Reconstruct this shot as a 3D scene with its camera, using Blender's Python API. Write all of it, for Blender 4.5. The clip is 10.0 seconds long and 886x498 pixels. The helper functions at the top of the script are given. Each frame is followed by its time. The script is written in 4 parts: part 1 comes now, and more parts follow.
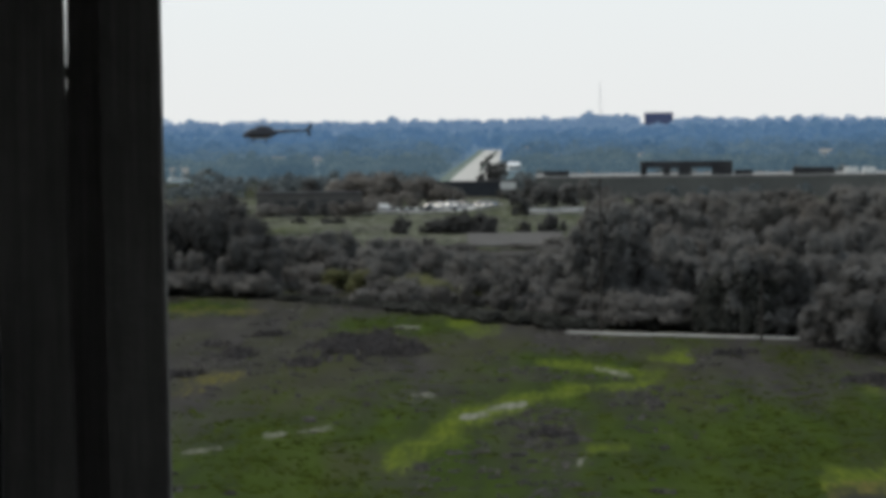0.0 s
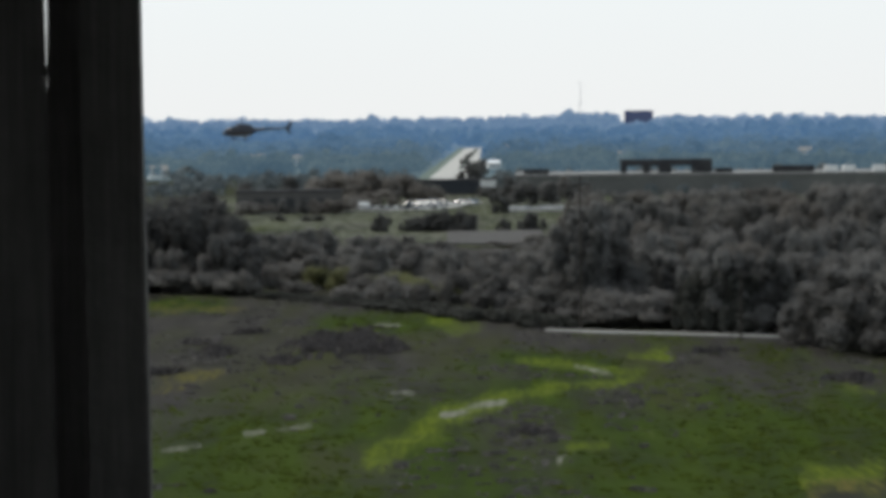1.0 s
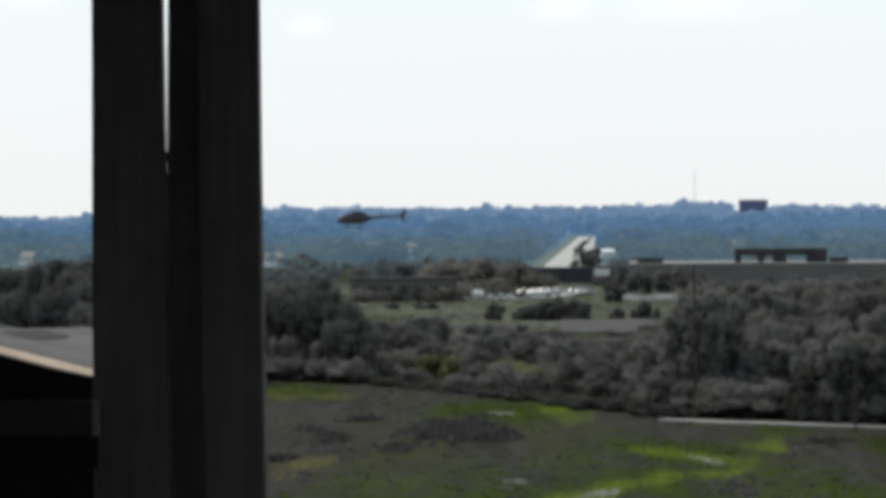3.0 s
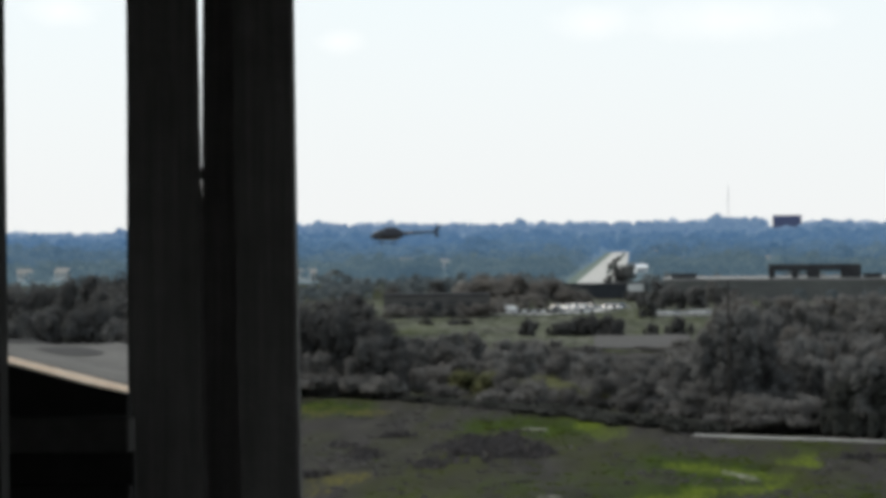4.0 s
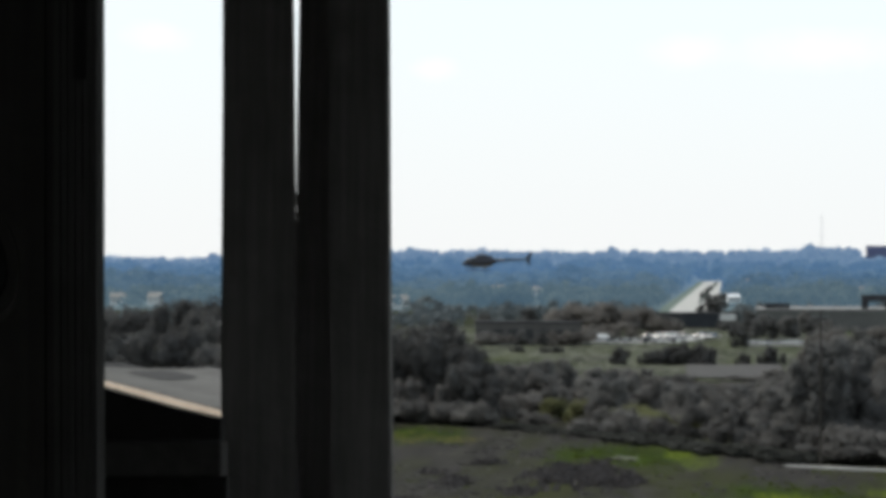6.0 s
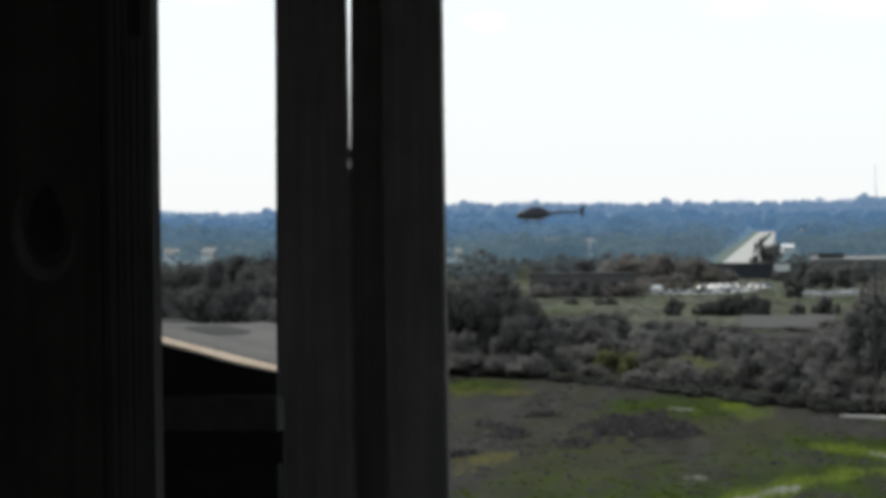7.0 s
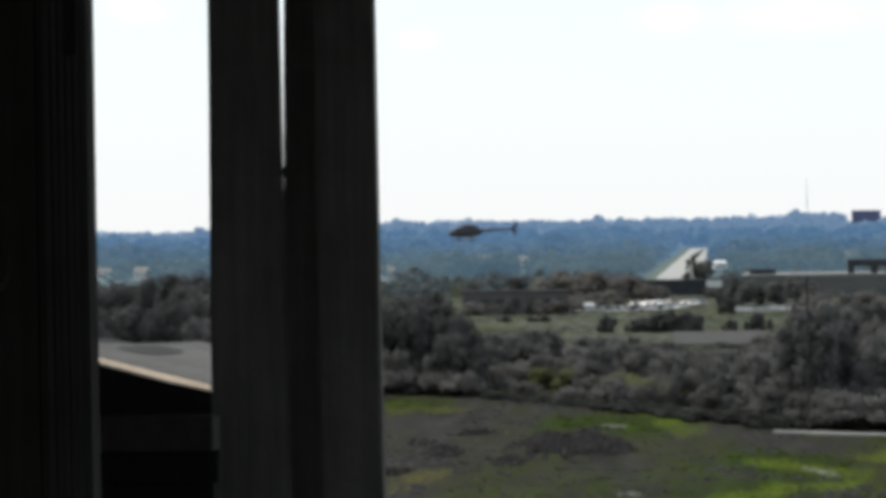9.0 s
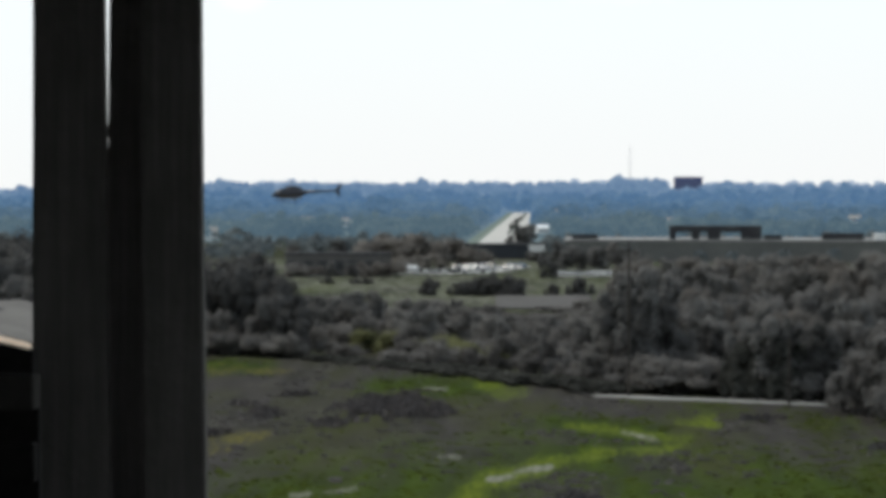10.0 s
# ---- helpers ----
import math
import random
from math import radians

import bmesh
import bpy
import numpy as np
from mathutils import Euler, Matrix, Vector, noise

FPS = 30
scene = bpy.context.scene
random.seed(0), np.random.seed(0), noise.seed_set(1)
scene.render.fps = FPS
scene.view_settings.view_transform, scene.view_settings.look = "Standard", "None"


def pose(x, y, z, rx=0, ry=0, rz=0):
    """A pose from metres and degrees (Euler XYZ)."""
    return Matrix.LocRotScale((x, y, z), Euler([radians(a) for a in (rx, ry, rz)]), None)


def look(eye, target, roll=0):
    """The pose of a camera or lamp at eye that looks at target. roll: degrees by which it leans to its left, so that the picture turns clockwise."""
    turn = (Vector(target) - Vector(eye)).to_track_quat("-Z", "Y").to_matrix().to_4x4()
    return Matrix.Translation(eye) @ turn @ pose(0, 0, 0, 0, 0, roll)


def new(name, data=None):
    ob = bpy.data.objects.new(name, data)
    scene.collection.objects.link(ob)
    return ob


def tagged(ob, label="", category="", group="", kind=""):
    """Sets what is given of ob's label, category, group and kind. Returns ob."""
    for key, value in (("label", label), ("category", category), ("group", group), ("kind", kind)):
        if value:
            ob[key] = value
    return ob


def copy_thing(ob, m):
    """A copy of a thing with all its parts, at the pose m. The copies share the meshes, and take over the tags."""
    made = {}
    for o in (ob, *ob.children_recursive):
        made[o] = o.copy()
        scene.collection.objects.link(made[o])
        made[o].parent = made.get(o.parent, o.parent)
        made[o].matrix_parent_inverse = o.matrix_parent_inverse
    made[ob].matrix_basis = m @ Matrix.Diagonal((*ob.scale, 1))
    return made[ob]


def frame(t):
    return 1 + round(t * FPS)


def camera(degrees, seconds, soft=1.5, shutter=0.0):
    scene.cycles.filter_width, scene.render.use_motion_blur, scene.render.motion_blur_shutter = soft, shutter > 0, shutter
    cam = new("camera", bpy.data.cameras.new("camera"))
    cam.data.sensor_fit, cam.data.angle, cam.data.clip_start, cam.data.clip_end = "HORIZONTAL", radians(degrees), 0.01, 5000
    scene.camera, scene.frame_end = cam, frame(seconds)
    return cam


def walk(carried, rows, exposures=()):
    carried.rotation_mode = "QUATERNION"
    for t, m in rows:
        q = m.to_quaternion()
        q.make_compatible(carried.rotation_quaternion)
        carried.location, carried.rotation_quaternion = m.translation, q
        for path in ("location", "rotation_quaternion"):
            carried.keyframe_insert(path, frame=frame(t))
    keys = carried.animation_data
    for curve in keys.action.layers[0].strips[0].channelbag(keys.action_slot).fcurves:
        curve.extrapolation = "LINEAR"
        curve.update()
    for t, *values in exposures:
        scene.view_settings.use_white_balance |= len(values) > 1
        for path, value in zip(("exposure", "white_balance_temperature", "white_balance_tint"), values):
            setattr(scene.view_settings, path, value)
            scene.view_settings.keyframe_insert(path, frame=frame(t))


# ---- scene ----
# One lens, held by hand behind the posts of a wooden lookout; eye about 30 m above the valley.
EYE = 30.0
ROWS = [  # seconds, bearing, pitch, tilt of the horizon (degrees)
    (0.0, -1.018, -2.288, 0.594), (0.2, -1.072, -2.595, 0.588), (0.5, -0.731, -2.577, 0.578),
    (0.8, -0.410, -2.756, 0.562), (1.0, -0.652, -2.330, 0.552), (1.2, -0.398, -1.773, 0.382),
    (1.3, -0.261, -1.487, 0.298), (1.4, -0.428, -1.081, 0.213), (1.5, -0.606, -0.557, 0.128),
    (1.6, -0.893, 0.042, 0.121), (1.7, -1.118, 0.412, 0.115), (1.8, -1.272, 0.412, 0.108),
    (2.0, -1.437, 0.085, 0.095), (2.2, -1.714, -0.316, 0.122), (2.5, -2.107, -0.248, 0.163),
    (2.8, -2.626, -0.394, 0.254), (3.0, -2.705, -0.713, 0.315), (3.2, -3.055, -0.388, 0.443),
    (4.3, -3.554, -0.463, 0.323), (4.5, -3.906, -0.494, 0.263), (4.7, -4.181, -0.488, 0.271),
    (5.0, -4.657, -0.128, 0.282), (5.2, -4.381, -0.217, 0.243), (6.3, -5.300, 0.152, -0.013),
    (6.5, -5.603, -0.606, 0.395), (6.8, -6.045, -0.705, 0.399), (7.0, -5.960, -0.772, 0.401),
    (7.2, -6.196, -0.503, 0.416), (7.5, -6.146, -0.331, 0.438), (7.8, -6.023, -0.461, 0.342),
    (8.0, -5.602, -0.610, 0.278), (8.3, -5.142, -0.829, 0.405), (8.5, -4.809, -0.539, 0.490),
    (9.0, -4.732, -0.456, 0.717), (9.3, -3.795, -0.797, 0.715), (9.5, -3.347, -0.722, 0.713),
    (9.8, -2.238, -0.720, 0.255), (10.0, -1.526, -1.164, -0.050),
]


def held(t, bearing, pitch, tilt):
    a, p = radians(bearing), radians(pitch)
    eye = Vector((float(np.interp(t, [0, 1.2, 2.5, 10], [0.003, 0.002, -0.00275, -0.011])), 0, EYE))
    return t, look(eye, eye + Vector((math.sin(a) * math.cos(p), math.cos(a) * math.cos(p), math.sin(p))), -tilt)


cam = camera(16, 10.0, soft=5.0)
walk(cam, [held(*r) for r in ROWS], exposures=[(0, -0.10), (0.5, -0.06), (1.0, -0.02), (2.5, 0.02), (4.5, 0.03), (7.5, 0.12), (10, 0.1)])

# ---- light: bright hazy sky, weak veiled sun ----
SUN_HIGH, SUN_TURN = radians(56), radians(-60)
world = bpy.data.worlds.new("hazy_sky")
scene.world = world
world.use_nodes = True
wt = world.node_tree
wt.nodes.clear()


def wnode(kind, **values):
    n = wt.nodes.new(kind)
    for k, v in values.items():
        n.inputs[k].default_value = v
    return n


sky = wt.nodes.new("ShaderNodeTexSky")
sky.sky_type, sky.sun_disc = "NISHITA", False
sky.sun_elevation, sky.sun_rotation, sky.dust_density, sky.air_density = SUN_HIGH, SUN_TURN, 3.0, 1.0
scaled = wt.nodes.new("ShaderNodeVectorMath")
scaled.operation = "SCALE"
scaled.inputs["Scale"].default_value = 0.10
wt.links.new(sky.outputs[0], scaled.inputs[0])
coord = wt.nodes.new("ShaderNodeTexCoord")
split = wt.nodes.new("ShaderNodeSeparateXYZ")
wt.links.new(coord.outputs["Generated"], split.inputs[0])
# veil of thin cloud, whiter towards the horizon
veil = wt.nodes.new("ShaderNodeValToRGB")
veil.color_ramp.elements[0].position, veil.color_ramp.elements[0].color = 0.0, (1.02, 1.04, 1.04, 1)
veil.color_ramp.elements[1].position, veil.color_ramp.elements[1].color = 0.55, (0.52, 0.60, 0.68, 1)
mid = veil.color_ramp.elements.new(0.09)
mid.color = (0.95, 1.05, 1.09, 1)
wt.links.new(split.outputs["Z"], veil.inputs[0])
mix = wt.nodes.new("ShaderNodeMix")
mix.data_type = "RGBA"
mix.inputs[0].default_value = 0.85
wt.links.new(scaled.outputs[0], mix.inputs[6])
wt.links.new(veil.outputs[0], mix.inputs[7])
# small broken clouds low over the valley: bearing, elevation, half width, half height (degrees)
puff = wnode("ShaderNodeTexNoise", Scale=60.0, Detail=4.0, Roughness=0.55)
wt.links.new(coord.outputs["Generated"], puff.inputs["Vector"])
shown = mix.outputs[2]
for az, el, wide, tall in ((-5.2, 3.35, 0.42, 0.20), (-0.55, 3.65, 0.8, 0.30), (2.0, 3.68, 1.5, 0.36), (-7.6, 4.6, 0.6, 0.25), (-10.2, 3.9, 0.6, 0.25)):
    off = wt.nodes.new("ShaderNodeVectorMath")
    off.operation = "SUBTRACT"
    a, e = radians(az), radians(el)
    off.inputs[1].default_value = (math.sin(a) * math.cos(e), math.cos(a) * math.cos(e), math.sin(e))
    wt.links.new(coord.outputs["Generated"], off.inputs[0])
    squeeze = wt.nodes.new("ShaderNodeVectorMath")
    squeeze.operation = "MULTIPLY"
    squeeze.inputs[1].default_value = (1 / radians(wide), 0.5, 1 / radians(tall))
    wt.links.new(off.outputs[0], squeeze.inputs[0])
    far_off = wt.nodes.new("ShaderNodeVectorMath")
    far_off.operation = "LENGTH"
    wt.links.new(squeeze.outputs[0], far_off.inputs[0])
    edge = wt.nodes.new("ShaderNodeMath")
    edge.operation = "MULTIPLY_ADD"
    edge.inputs[1].default_value = 1.6
    wt.links.new(puff.outputs[0], edge.inputs[0])
    wt.links.new(far_off.outputs["Value"], edge.inputs[2])
    soft_edge = wnode("ShaderNodeMapRange", **{"From Min": 0.7, "From Max": 2.1, "To Min": 0.4, "To Max": 0.0})
    wt.links.new(edge.outputs[0], soft_edge.inputs[0])
    over = wt.nodes.new("ShaderNodeMix")
    over.data_type = "RGBA"
    over.inputs[7].default_value = (1.15, 1.14, 1.12, 1)
    wt.links.new(soft_edge.outputs[0], over.inputs[0])
    wt.links.new(shown, over.inputs[6])
    shown = over.outputs[2]
back = wnode("ShaderNodeBackground", Strength=1.0)
wt.links.new(shown, back.inputs[0])
out = wt.nodes.new("ShaderNodeOutputWorld")
wt.links.new(back.outputs[0], out.inputs[0])

sun_data = bpy.data.lights.new("sun", "SUN")
sun_data.energy, sun_data.angle, sun_data.color = 2.3, radians(10), (1.0, 0.95, 0.86)
sun = new("sun", sun_data)
sun.matrix_world = look((0, 0, 80), (-math.sin(SUN_TURN) * math.cos(SUN_HIGH), -math.cos(SUN_TURN) * math.cos(SUN_HIGH), 80 - math.sin(SUN_HIGH)))


# ---- materials ----
def surface(name, colour, second, scale=1.0, rough=0.85, metal=0.0, bump=0.2, detail=6.0, island=0.0, each=0.0, glow=None, coords="Object", fine=9.0, leafy=0.0):
    """Two colours mixed by noise of two sizes, with fine relief; island or each: how far loose pieces or objects differ."""
    m = bpy.data.materials.new(name)
    m.use_nodes = True
    nt = m.node_tree
    b = nt.nodes["Principled BSDF"]
    b.inputs["Roughness"].default_value, b.inputs["Metallic"].default_value = rough, metal
    b.inputs["Specular IOR Level"].default_value = 0.08 if rough >= 0.7 else 0.5
    tc = nt.nodes.new("ShaderNodeTexCoord")
    n1, n2 = nt.nodes.new("ShaderNodeTexNoise"), nt.nodes.new("ShaderNodeTexNoise")
    n1.inputs["Scale"].default_value, n2.inputs["Scale"].default_value = scale, scale * fine
    n1.inputs["Detail"].default_value = n2.inputs["Detail"].default_value = detail
    for n in (n1, n2):
        nt.links.new(tc.outputs[coords], n.inputs["Vector"])
    add = nt.nodes.new("ShaderNodeMath")
    add.operation = "ADD"
    nt.links.new(n1.outputs[0], add.inputs[0])
    nt.links.new(n2.outputs[0], add.inputs[1])
    ramp = nt.nodes.new("ShaderNodeMapRange")
    ramp.inputs["From Min"].default_value, ramp.inputs["From Max"].default_value = 0.72, 1.28
    nt.links.new(add.outputs[0], ramp.inputs[0])
    mx = nt.nodes.new("ShaderNodeMix")
    mx.data_type = "RGBA"
    mx.inputs[6].default_value, mx.inputs[7].default_value = (*colour, 1), (*second, 1)
    nt.links.new(ramp.outputs[0], mx.inputs[0])
    colour_out = mx.outputs[2]
    for share, kind, socket in ((island, "ShaderNodeNewGeometry", "Random Per Island"), (each, "ShaderNodeObjectInfo", "Random")):
        if share:
            g = nt.nodes.new(kind)
            mr = nt.nodes.new("ShaderNodeMapRange")
            mr.inputs["To Min"].default_value, mr.inputs["To Max"].default_value = 1 - share, 1 + share
            nt.links.new(g.outputs[socket], mr.inputs[0])
            hs = nt.nodes.new("ShaderNodeHueSaturation")
            nt.links.new(mr.outputs[0], hs.inputs["Value"])
            nt.links.new(colour_out, hs.inputs["Color"])
            colour_out = hs.outputs[0]
    nt.links.new(colour_out, b.inputs["Base Color"])
    if bump:
        bp = nt.nodes.new("ShaderNodeBump")
        bp.inputs["Strength"].default_value, bp.inputs["Distance"].default_value = bump, 0.05 / scale
        nt.links.new(add.outputs[0], bp.inputs["Height"])
        nt.links.new(bp.outputs[0], b.inputs["Normal"])
    if leafy:
        through_leaf = nt.nodes.new("ShaderNodeBsdfTranslucent")
        nt.links.new(colour_out, through_leaf.inputs["Color"])
        both = nt.nodes.new("ShaderNodeMixShader")
        both.inputs[0].default_value = leafy
        nt.links.new(b.outputs[0], both.inputs[1])
        nt.links.new(through_leaf.outputs[0], both.inputs[2])
        nt.links.new(both.outputs[0], nt.nodes["Material Output"].inputs["Surface"])
    # emission paints the haze over the far woods
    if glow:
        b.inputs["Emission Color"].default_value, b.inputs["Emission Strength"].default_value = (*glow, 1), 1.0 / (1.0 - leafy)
    return m


LEAF = [
    surface("leaves_dull_green", (0.167, 0.163, 0.153), (0.224, 0.214, 0.202), 0.18, 0.9, bump=0, leafy=0.6, island=0.05, each=0.28),
    surface("leaves_grey_green", (0.171, 0.167, 0.159), (0.228, 0.220, 0.211), 0.18, 0.9, bump=0, leafy=0.6, island=0.05, each=0.18),
    surface("leaves_dark", (0.143, 0.143, 0.138), (0.197, 0.194, 0.187), 0.18, 0.9, bump=0, leafy=0.6, island=0.05, each=0.28),
    surface("leaves_yellow_green", (0.150, 0.156, 0.080), (0.204, 0.210, 0.108), 0.18, 0.9, bump=0, leafy=0.6, island=0.05, each=0.15),
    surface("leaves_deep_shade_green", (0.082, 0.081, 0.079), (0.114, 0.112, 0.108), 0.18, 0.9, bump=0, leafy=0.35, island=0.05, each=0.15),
    surface("leaves_russet", (0.168, 0.157, 0.143), (0.220, 0.205, 0.188), 0.18, 0.9, bump=0, leafy=0.6, island=0.05, each=0.15),
    # leaves darkened to paint the hedge's shadow line; also the dark stand
    surface("leaves_hedge_shade_and_stand", (0.045, 0.047, 0.042), (0.069, 0.070, 0.062), 0.5, 0.9, bump=0, leafy=0.3, island=0.07, each=0.15),
]
BARK = surface("bark", (0.04, 0.036, 0.032), (0.075, 0.066, 0.058), 4.0, 0.9)
# mid-valley leaf colour shifted to pale blue-grey to paint in haze
NEAR_FAR = surface("leaves_haze_tinted", (0.108, 0.130, 0.142), (0.172, 0.190, 0.190), 0.03, 0.9, bump=0, leafy=0.4, island=0.12, fine=4.0)
# backdrop of far woods: belts (from, to, metres) and the blue haze painted as glow
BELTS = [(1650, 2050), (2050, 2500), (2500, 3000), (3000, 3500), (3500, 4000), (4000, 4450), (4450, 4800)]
HAZE_GLOW = [(0.056, 0.097, 0.134), (0.056, 0.106, 0.168), (0.057, 0.117, 0.204), (0.060, 0.128, 0.234), (0.068, 0.142, 0.262), (0.112, 0.190, 0.318), (0.270, 0.350, 0.480)]
FAR = [surface("backdrop_woods", (0.004, 0.010, 0.012), (0.115, 0.125, 0.095), 0.014, 0.9, bump=0, leafy=0.5, island=0.05, glow=air, fine=2.8) for air in HAZE_GLOW]
WOOD_DARK = surface("dark_stained_wood", (0.07, 0.065, 0.06), (0.11, 0.10, 0.095), 5.0, 0.8, bump=0.25)
SHINGLE = surface("grey_shingle", (0.10, 0.098, 0.092), (0.14, 0.135, 0.128), 1.2, 0.9, bump=0.3, each=0.12)
FASCIA = surface("pale_fascia_paint", (0.60, 0.47, 0.36), (0.74, 0.61, 0.49), 2.0, 0.7)
ROAD = surface("pale_concrete", (0.30, 0.30, 0.285), (0.42, 0.41, 0.385), 0.05, 0.9)
WALL_BROWN = surface("brown_brick_wall", (0.090, 0.086, 0.082), (0.125, 0.119, 0.113), 0.3, 0.9)
WALL_GREY = surface("grey_concrete_panel", (0.11, 0.11, 0.105), (0.15, 0.15, 0.14), 0.08, 0.9)
WALL_PALE = surface("pale_siding", (0.62, 0.62, 0.60), (0.75, 0.75, 0.72), 0.2, 0.8)
COPING = surface("pale_coping", (0.22, 0.215, 0.205), (0.30, 0.295, 0.28), 0.1, 0.8)
ROOF_DARK = surface("dark_roofing", (0.035, 0.035, 0.038), (0.06, 0.06, 0.062), 0.2, 0.9)
ROOF_GREY = surface("grey_roofing", (0.20, 0.20, 0.20), (0.28, 0.28, 0.27), 0.2, 0.9)
GLASS_DARK = surface("dark_window_glass", (0.012, 0.014, 0.016), (0.02, 0.022, 0.025), 1.0, 0.32, bump=0)
PAINT_WHITE = surface("white_vehicle_paint", (0.78, 0.78, 0.78), (0.84, 0.84, 0.83), 2.0, 0.6, bump=0, each=0.12)
PAINT_SILVER = surface("silver_vehicle_paint", (0.42, 0.44, 0.46), (0.50, 0.52, 0.54), 2.0, 0.55, bump=0, each=0.3)
PAINT_DARK = surface("dark_vehicle_paint", (0.03, 0.035, 0.05), (0.05, 0.055, 0.07), 2.0, 0.3, bump=0, each=0.4)
RUBBER = surface("rubber", (0.02, 0.02, 0.02), (0.035, 0.035, 0.035), 5.0, 0.9, bump=0)
CRAFT_DARK = surface("dark_aircraft_paint", (0.030, 0.030, 0.040), (0.045, 0.045, 0.055), 1.0, 0.4, bump=0)
CRAFT_STRIPE = surface("tan_aircraft_stripe", (0.20, 0.16, 0.11), (0.26, 0.21, 0.15), 1.0, 0.4, bump=0)
STEEL = surface("galvanised_steel", (0.25, 0.26, 0.27), (0.33, 0.34, 0.35), 1.0, 0.6, metal=0.4, bump=0)
WEED = surface("dry_weeds", (0.088, 0.082, 0.080), (0.135, 0.125, 0.118), 0.08, 0.9, bump=0, island=0.25, leafy=0.3)
BRUSH = surface("dark_brush", (0.060, 0.055, 0.055), (0.098, 0.090, 0.088), 0.2, 0.9, bump=0, island=0.2, leafy=0.3)
GRASS = surface("rank_grass", (0.062, 0.080, 0.016), (0.098, 0.122, 0.024), 0.08, 0.9, bump=0, island=0.3, leafy=0.3)
WOOD_RAIL = surface("dark_rail_wood", (0.062, 0.058, 0.055), (0.090, 0.085, 0.080), 5.0, 0.85, bump=0.2)
# near-black timber; also paints the eave shade and blackens the unseen deck
WOOD_BLACK = surface("black_wood_and_shade", (0.022, 0.021, 0.020), (0.035, 0.033, 0.032), 5.0, 0.85, bump=0.2)


def grained(name, dark, light):
    """Sawn timber: long upright grain that flows round a knot."""
    m = surface(name, dark, light, 3.0, 0.8, bump=0.2)
    nt = m.node_tree
    b = nt.nodes["Principled BSDF"]
    tc = nt.nodes.new("ShaderNodeTexCoord")
    mp = nt.nodes.new("ShaderNodeMapping")
    mp.inputs["Scale"].default_value = (1.0, 1.0, 0.035)
    nt.links.new(tc.outputs["Object"], mp.inputs[0])
    warp = nt.nodes.new("ShaderNodeTexNoise")
    warp.inputs["Scale"].default_value, warp.inputs["Detail"].default_value = 9.0, 3.0
    nt.links.new(tc.outputs["Object"], warp.inputs["Vector"])
    bands = nt.nodes.new("ShaderNodeTexNoise")
    bands.inputs["Scale"].default_value, bands.inputs["Detail"].default_value, bands.inputs["Distortion"].default_value = 130.0, 4.0, 0.4
    nt.links.new(mp.outputs[0], bands.inputs["Vector"])
    old = b.inputs["Base Color"].links[0].from_socket
    mr = nt.nodes.new("ShaderNodeMapRange")
    mr.inputs["From Min"].default_value, mr.inputs["From Max"].default_value = 0.35, 0.65
    mr.inputs["To Min"].default_value, mr.inputs["To Max"].default_value = 0.87, 1.13
    nt.links.new(bands.outputs[0], mr.inputs[0])
    hs = nt.nodes.new("ShaderNodeHueSaturation")
    nt.links.new(mr.outputs[0], hs.inputs["Value"])
    nt.links.new(old, hs.inputs["Color"])
    nt.links.new(hs.outputs[0], b.inputs["Base Color"])
    return m


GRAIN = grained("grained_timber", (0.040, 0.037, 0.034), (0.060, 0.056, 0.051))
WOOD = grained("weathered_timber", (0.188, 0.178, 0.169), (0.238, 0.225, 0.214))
# paler timber that paints light onto the near post's edge
LIT_EDGE_WOOD = grained("timber_lit_edge", (0.062, 0.059, 0.056), (0.088, 0.084, 0.080))
MEDIAN = surface("dull_median_grass", (0.045, 0.058, 0.052), (0.075, 0.090, 0.078), 0.05, 0.9)
VERGE = surface("mown_verge", (0.115, 0.150, 0.130), (0.155, 0.195, 0.165), 0.03, 0.9)
ROOF_DAMP = surface("damp_shingle", (0.036, 0.035, 0.034), (0.052, 0.050, 0.048), 1.2, 0.8, bump=0.2)
HIGHWAY = surface("bleached_concrete", (0.38, 0.38, 0.36), (0.50, 0.49, 0.46), 0.05, 0.9)
# skyline block: distance haze put into the wall colour
WALL_HAZED = surface("block_wall_haze_tint", (0.105, 0.115, 0.190), (0.135, 0.145, 0.230), 0.05, 0.9)
WALL_SLATE = surface("dark_slate_wall", (0.035, 0.040, 0.046), (0.055, 0.060, 0.066), 0.3, 0.9)
GRAVEL = surface("grey_gravel", (0.070, 0.068, 0.066), (0.105, 0.101, 0.097), 0.4, 0.95)
PAINT_BLUE = surface("blue_vehicle_paint", (0.10, 0.20, 0.34), (0.14, 0.26, 0.42), 2.0, 0.6, bump=0, each=0.2)


# ---- building helpers ----
def part(name, data, material, parent=None, label=""):
    """Links a bmesh or mesh as one object, under a thing or a part."""
    if isinstance(data, bmesh.types.BMesh):
        me = bpy.data.meshes.new(name)
        data.to_mesh(me)
        data.free()
    else:
        me = data
    if material and not me.materials:
        me.materials.append(material)
    ob = new(name, me)
    if parent:
        ob.parent = parent
    if label:
        tagged(ob, label)
    return ob


def raw(name, verts, faces, smooth=False):
    me = bpy.data.meshes.new(name)
    me.from_pydata([tuple(v) for v in verts], [], [tuple(f) for f in faces])
    if smooth:
        me.shade_smooth()
    me.update()
    return me


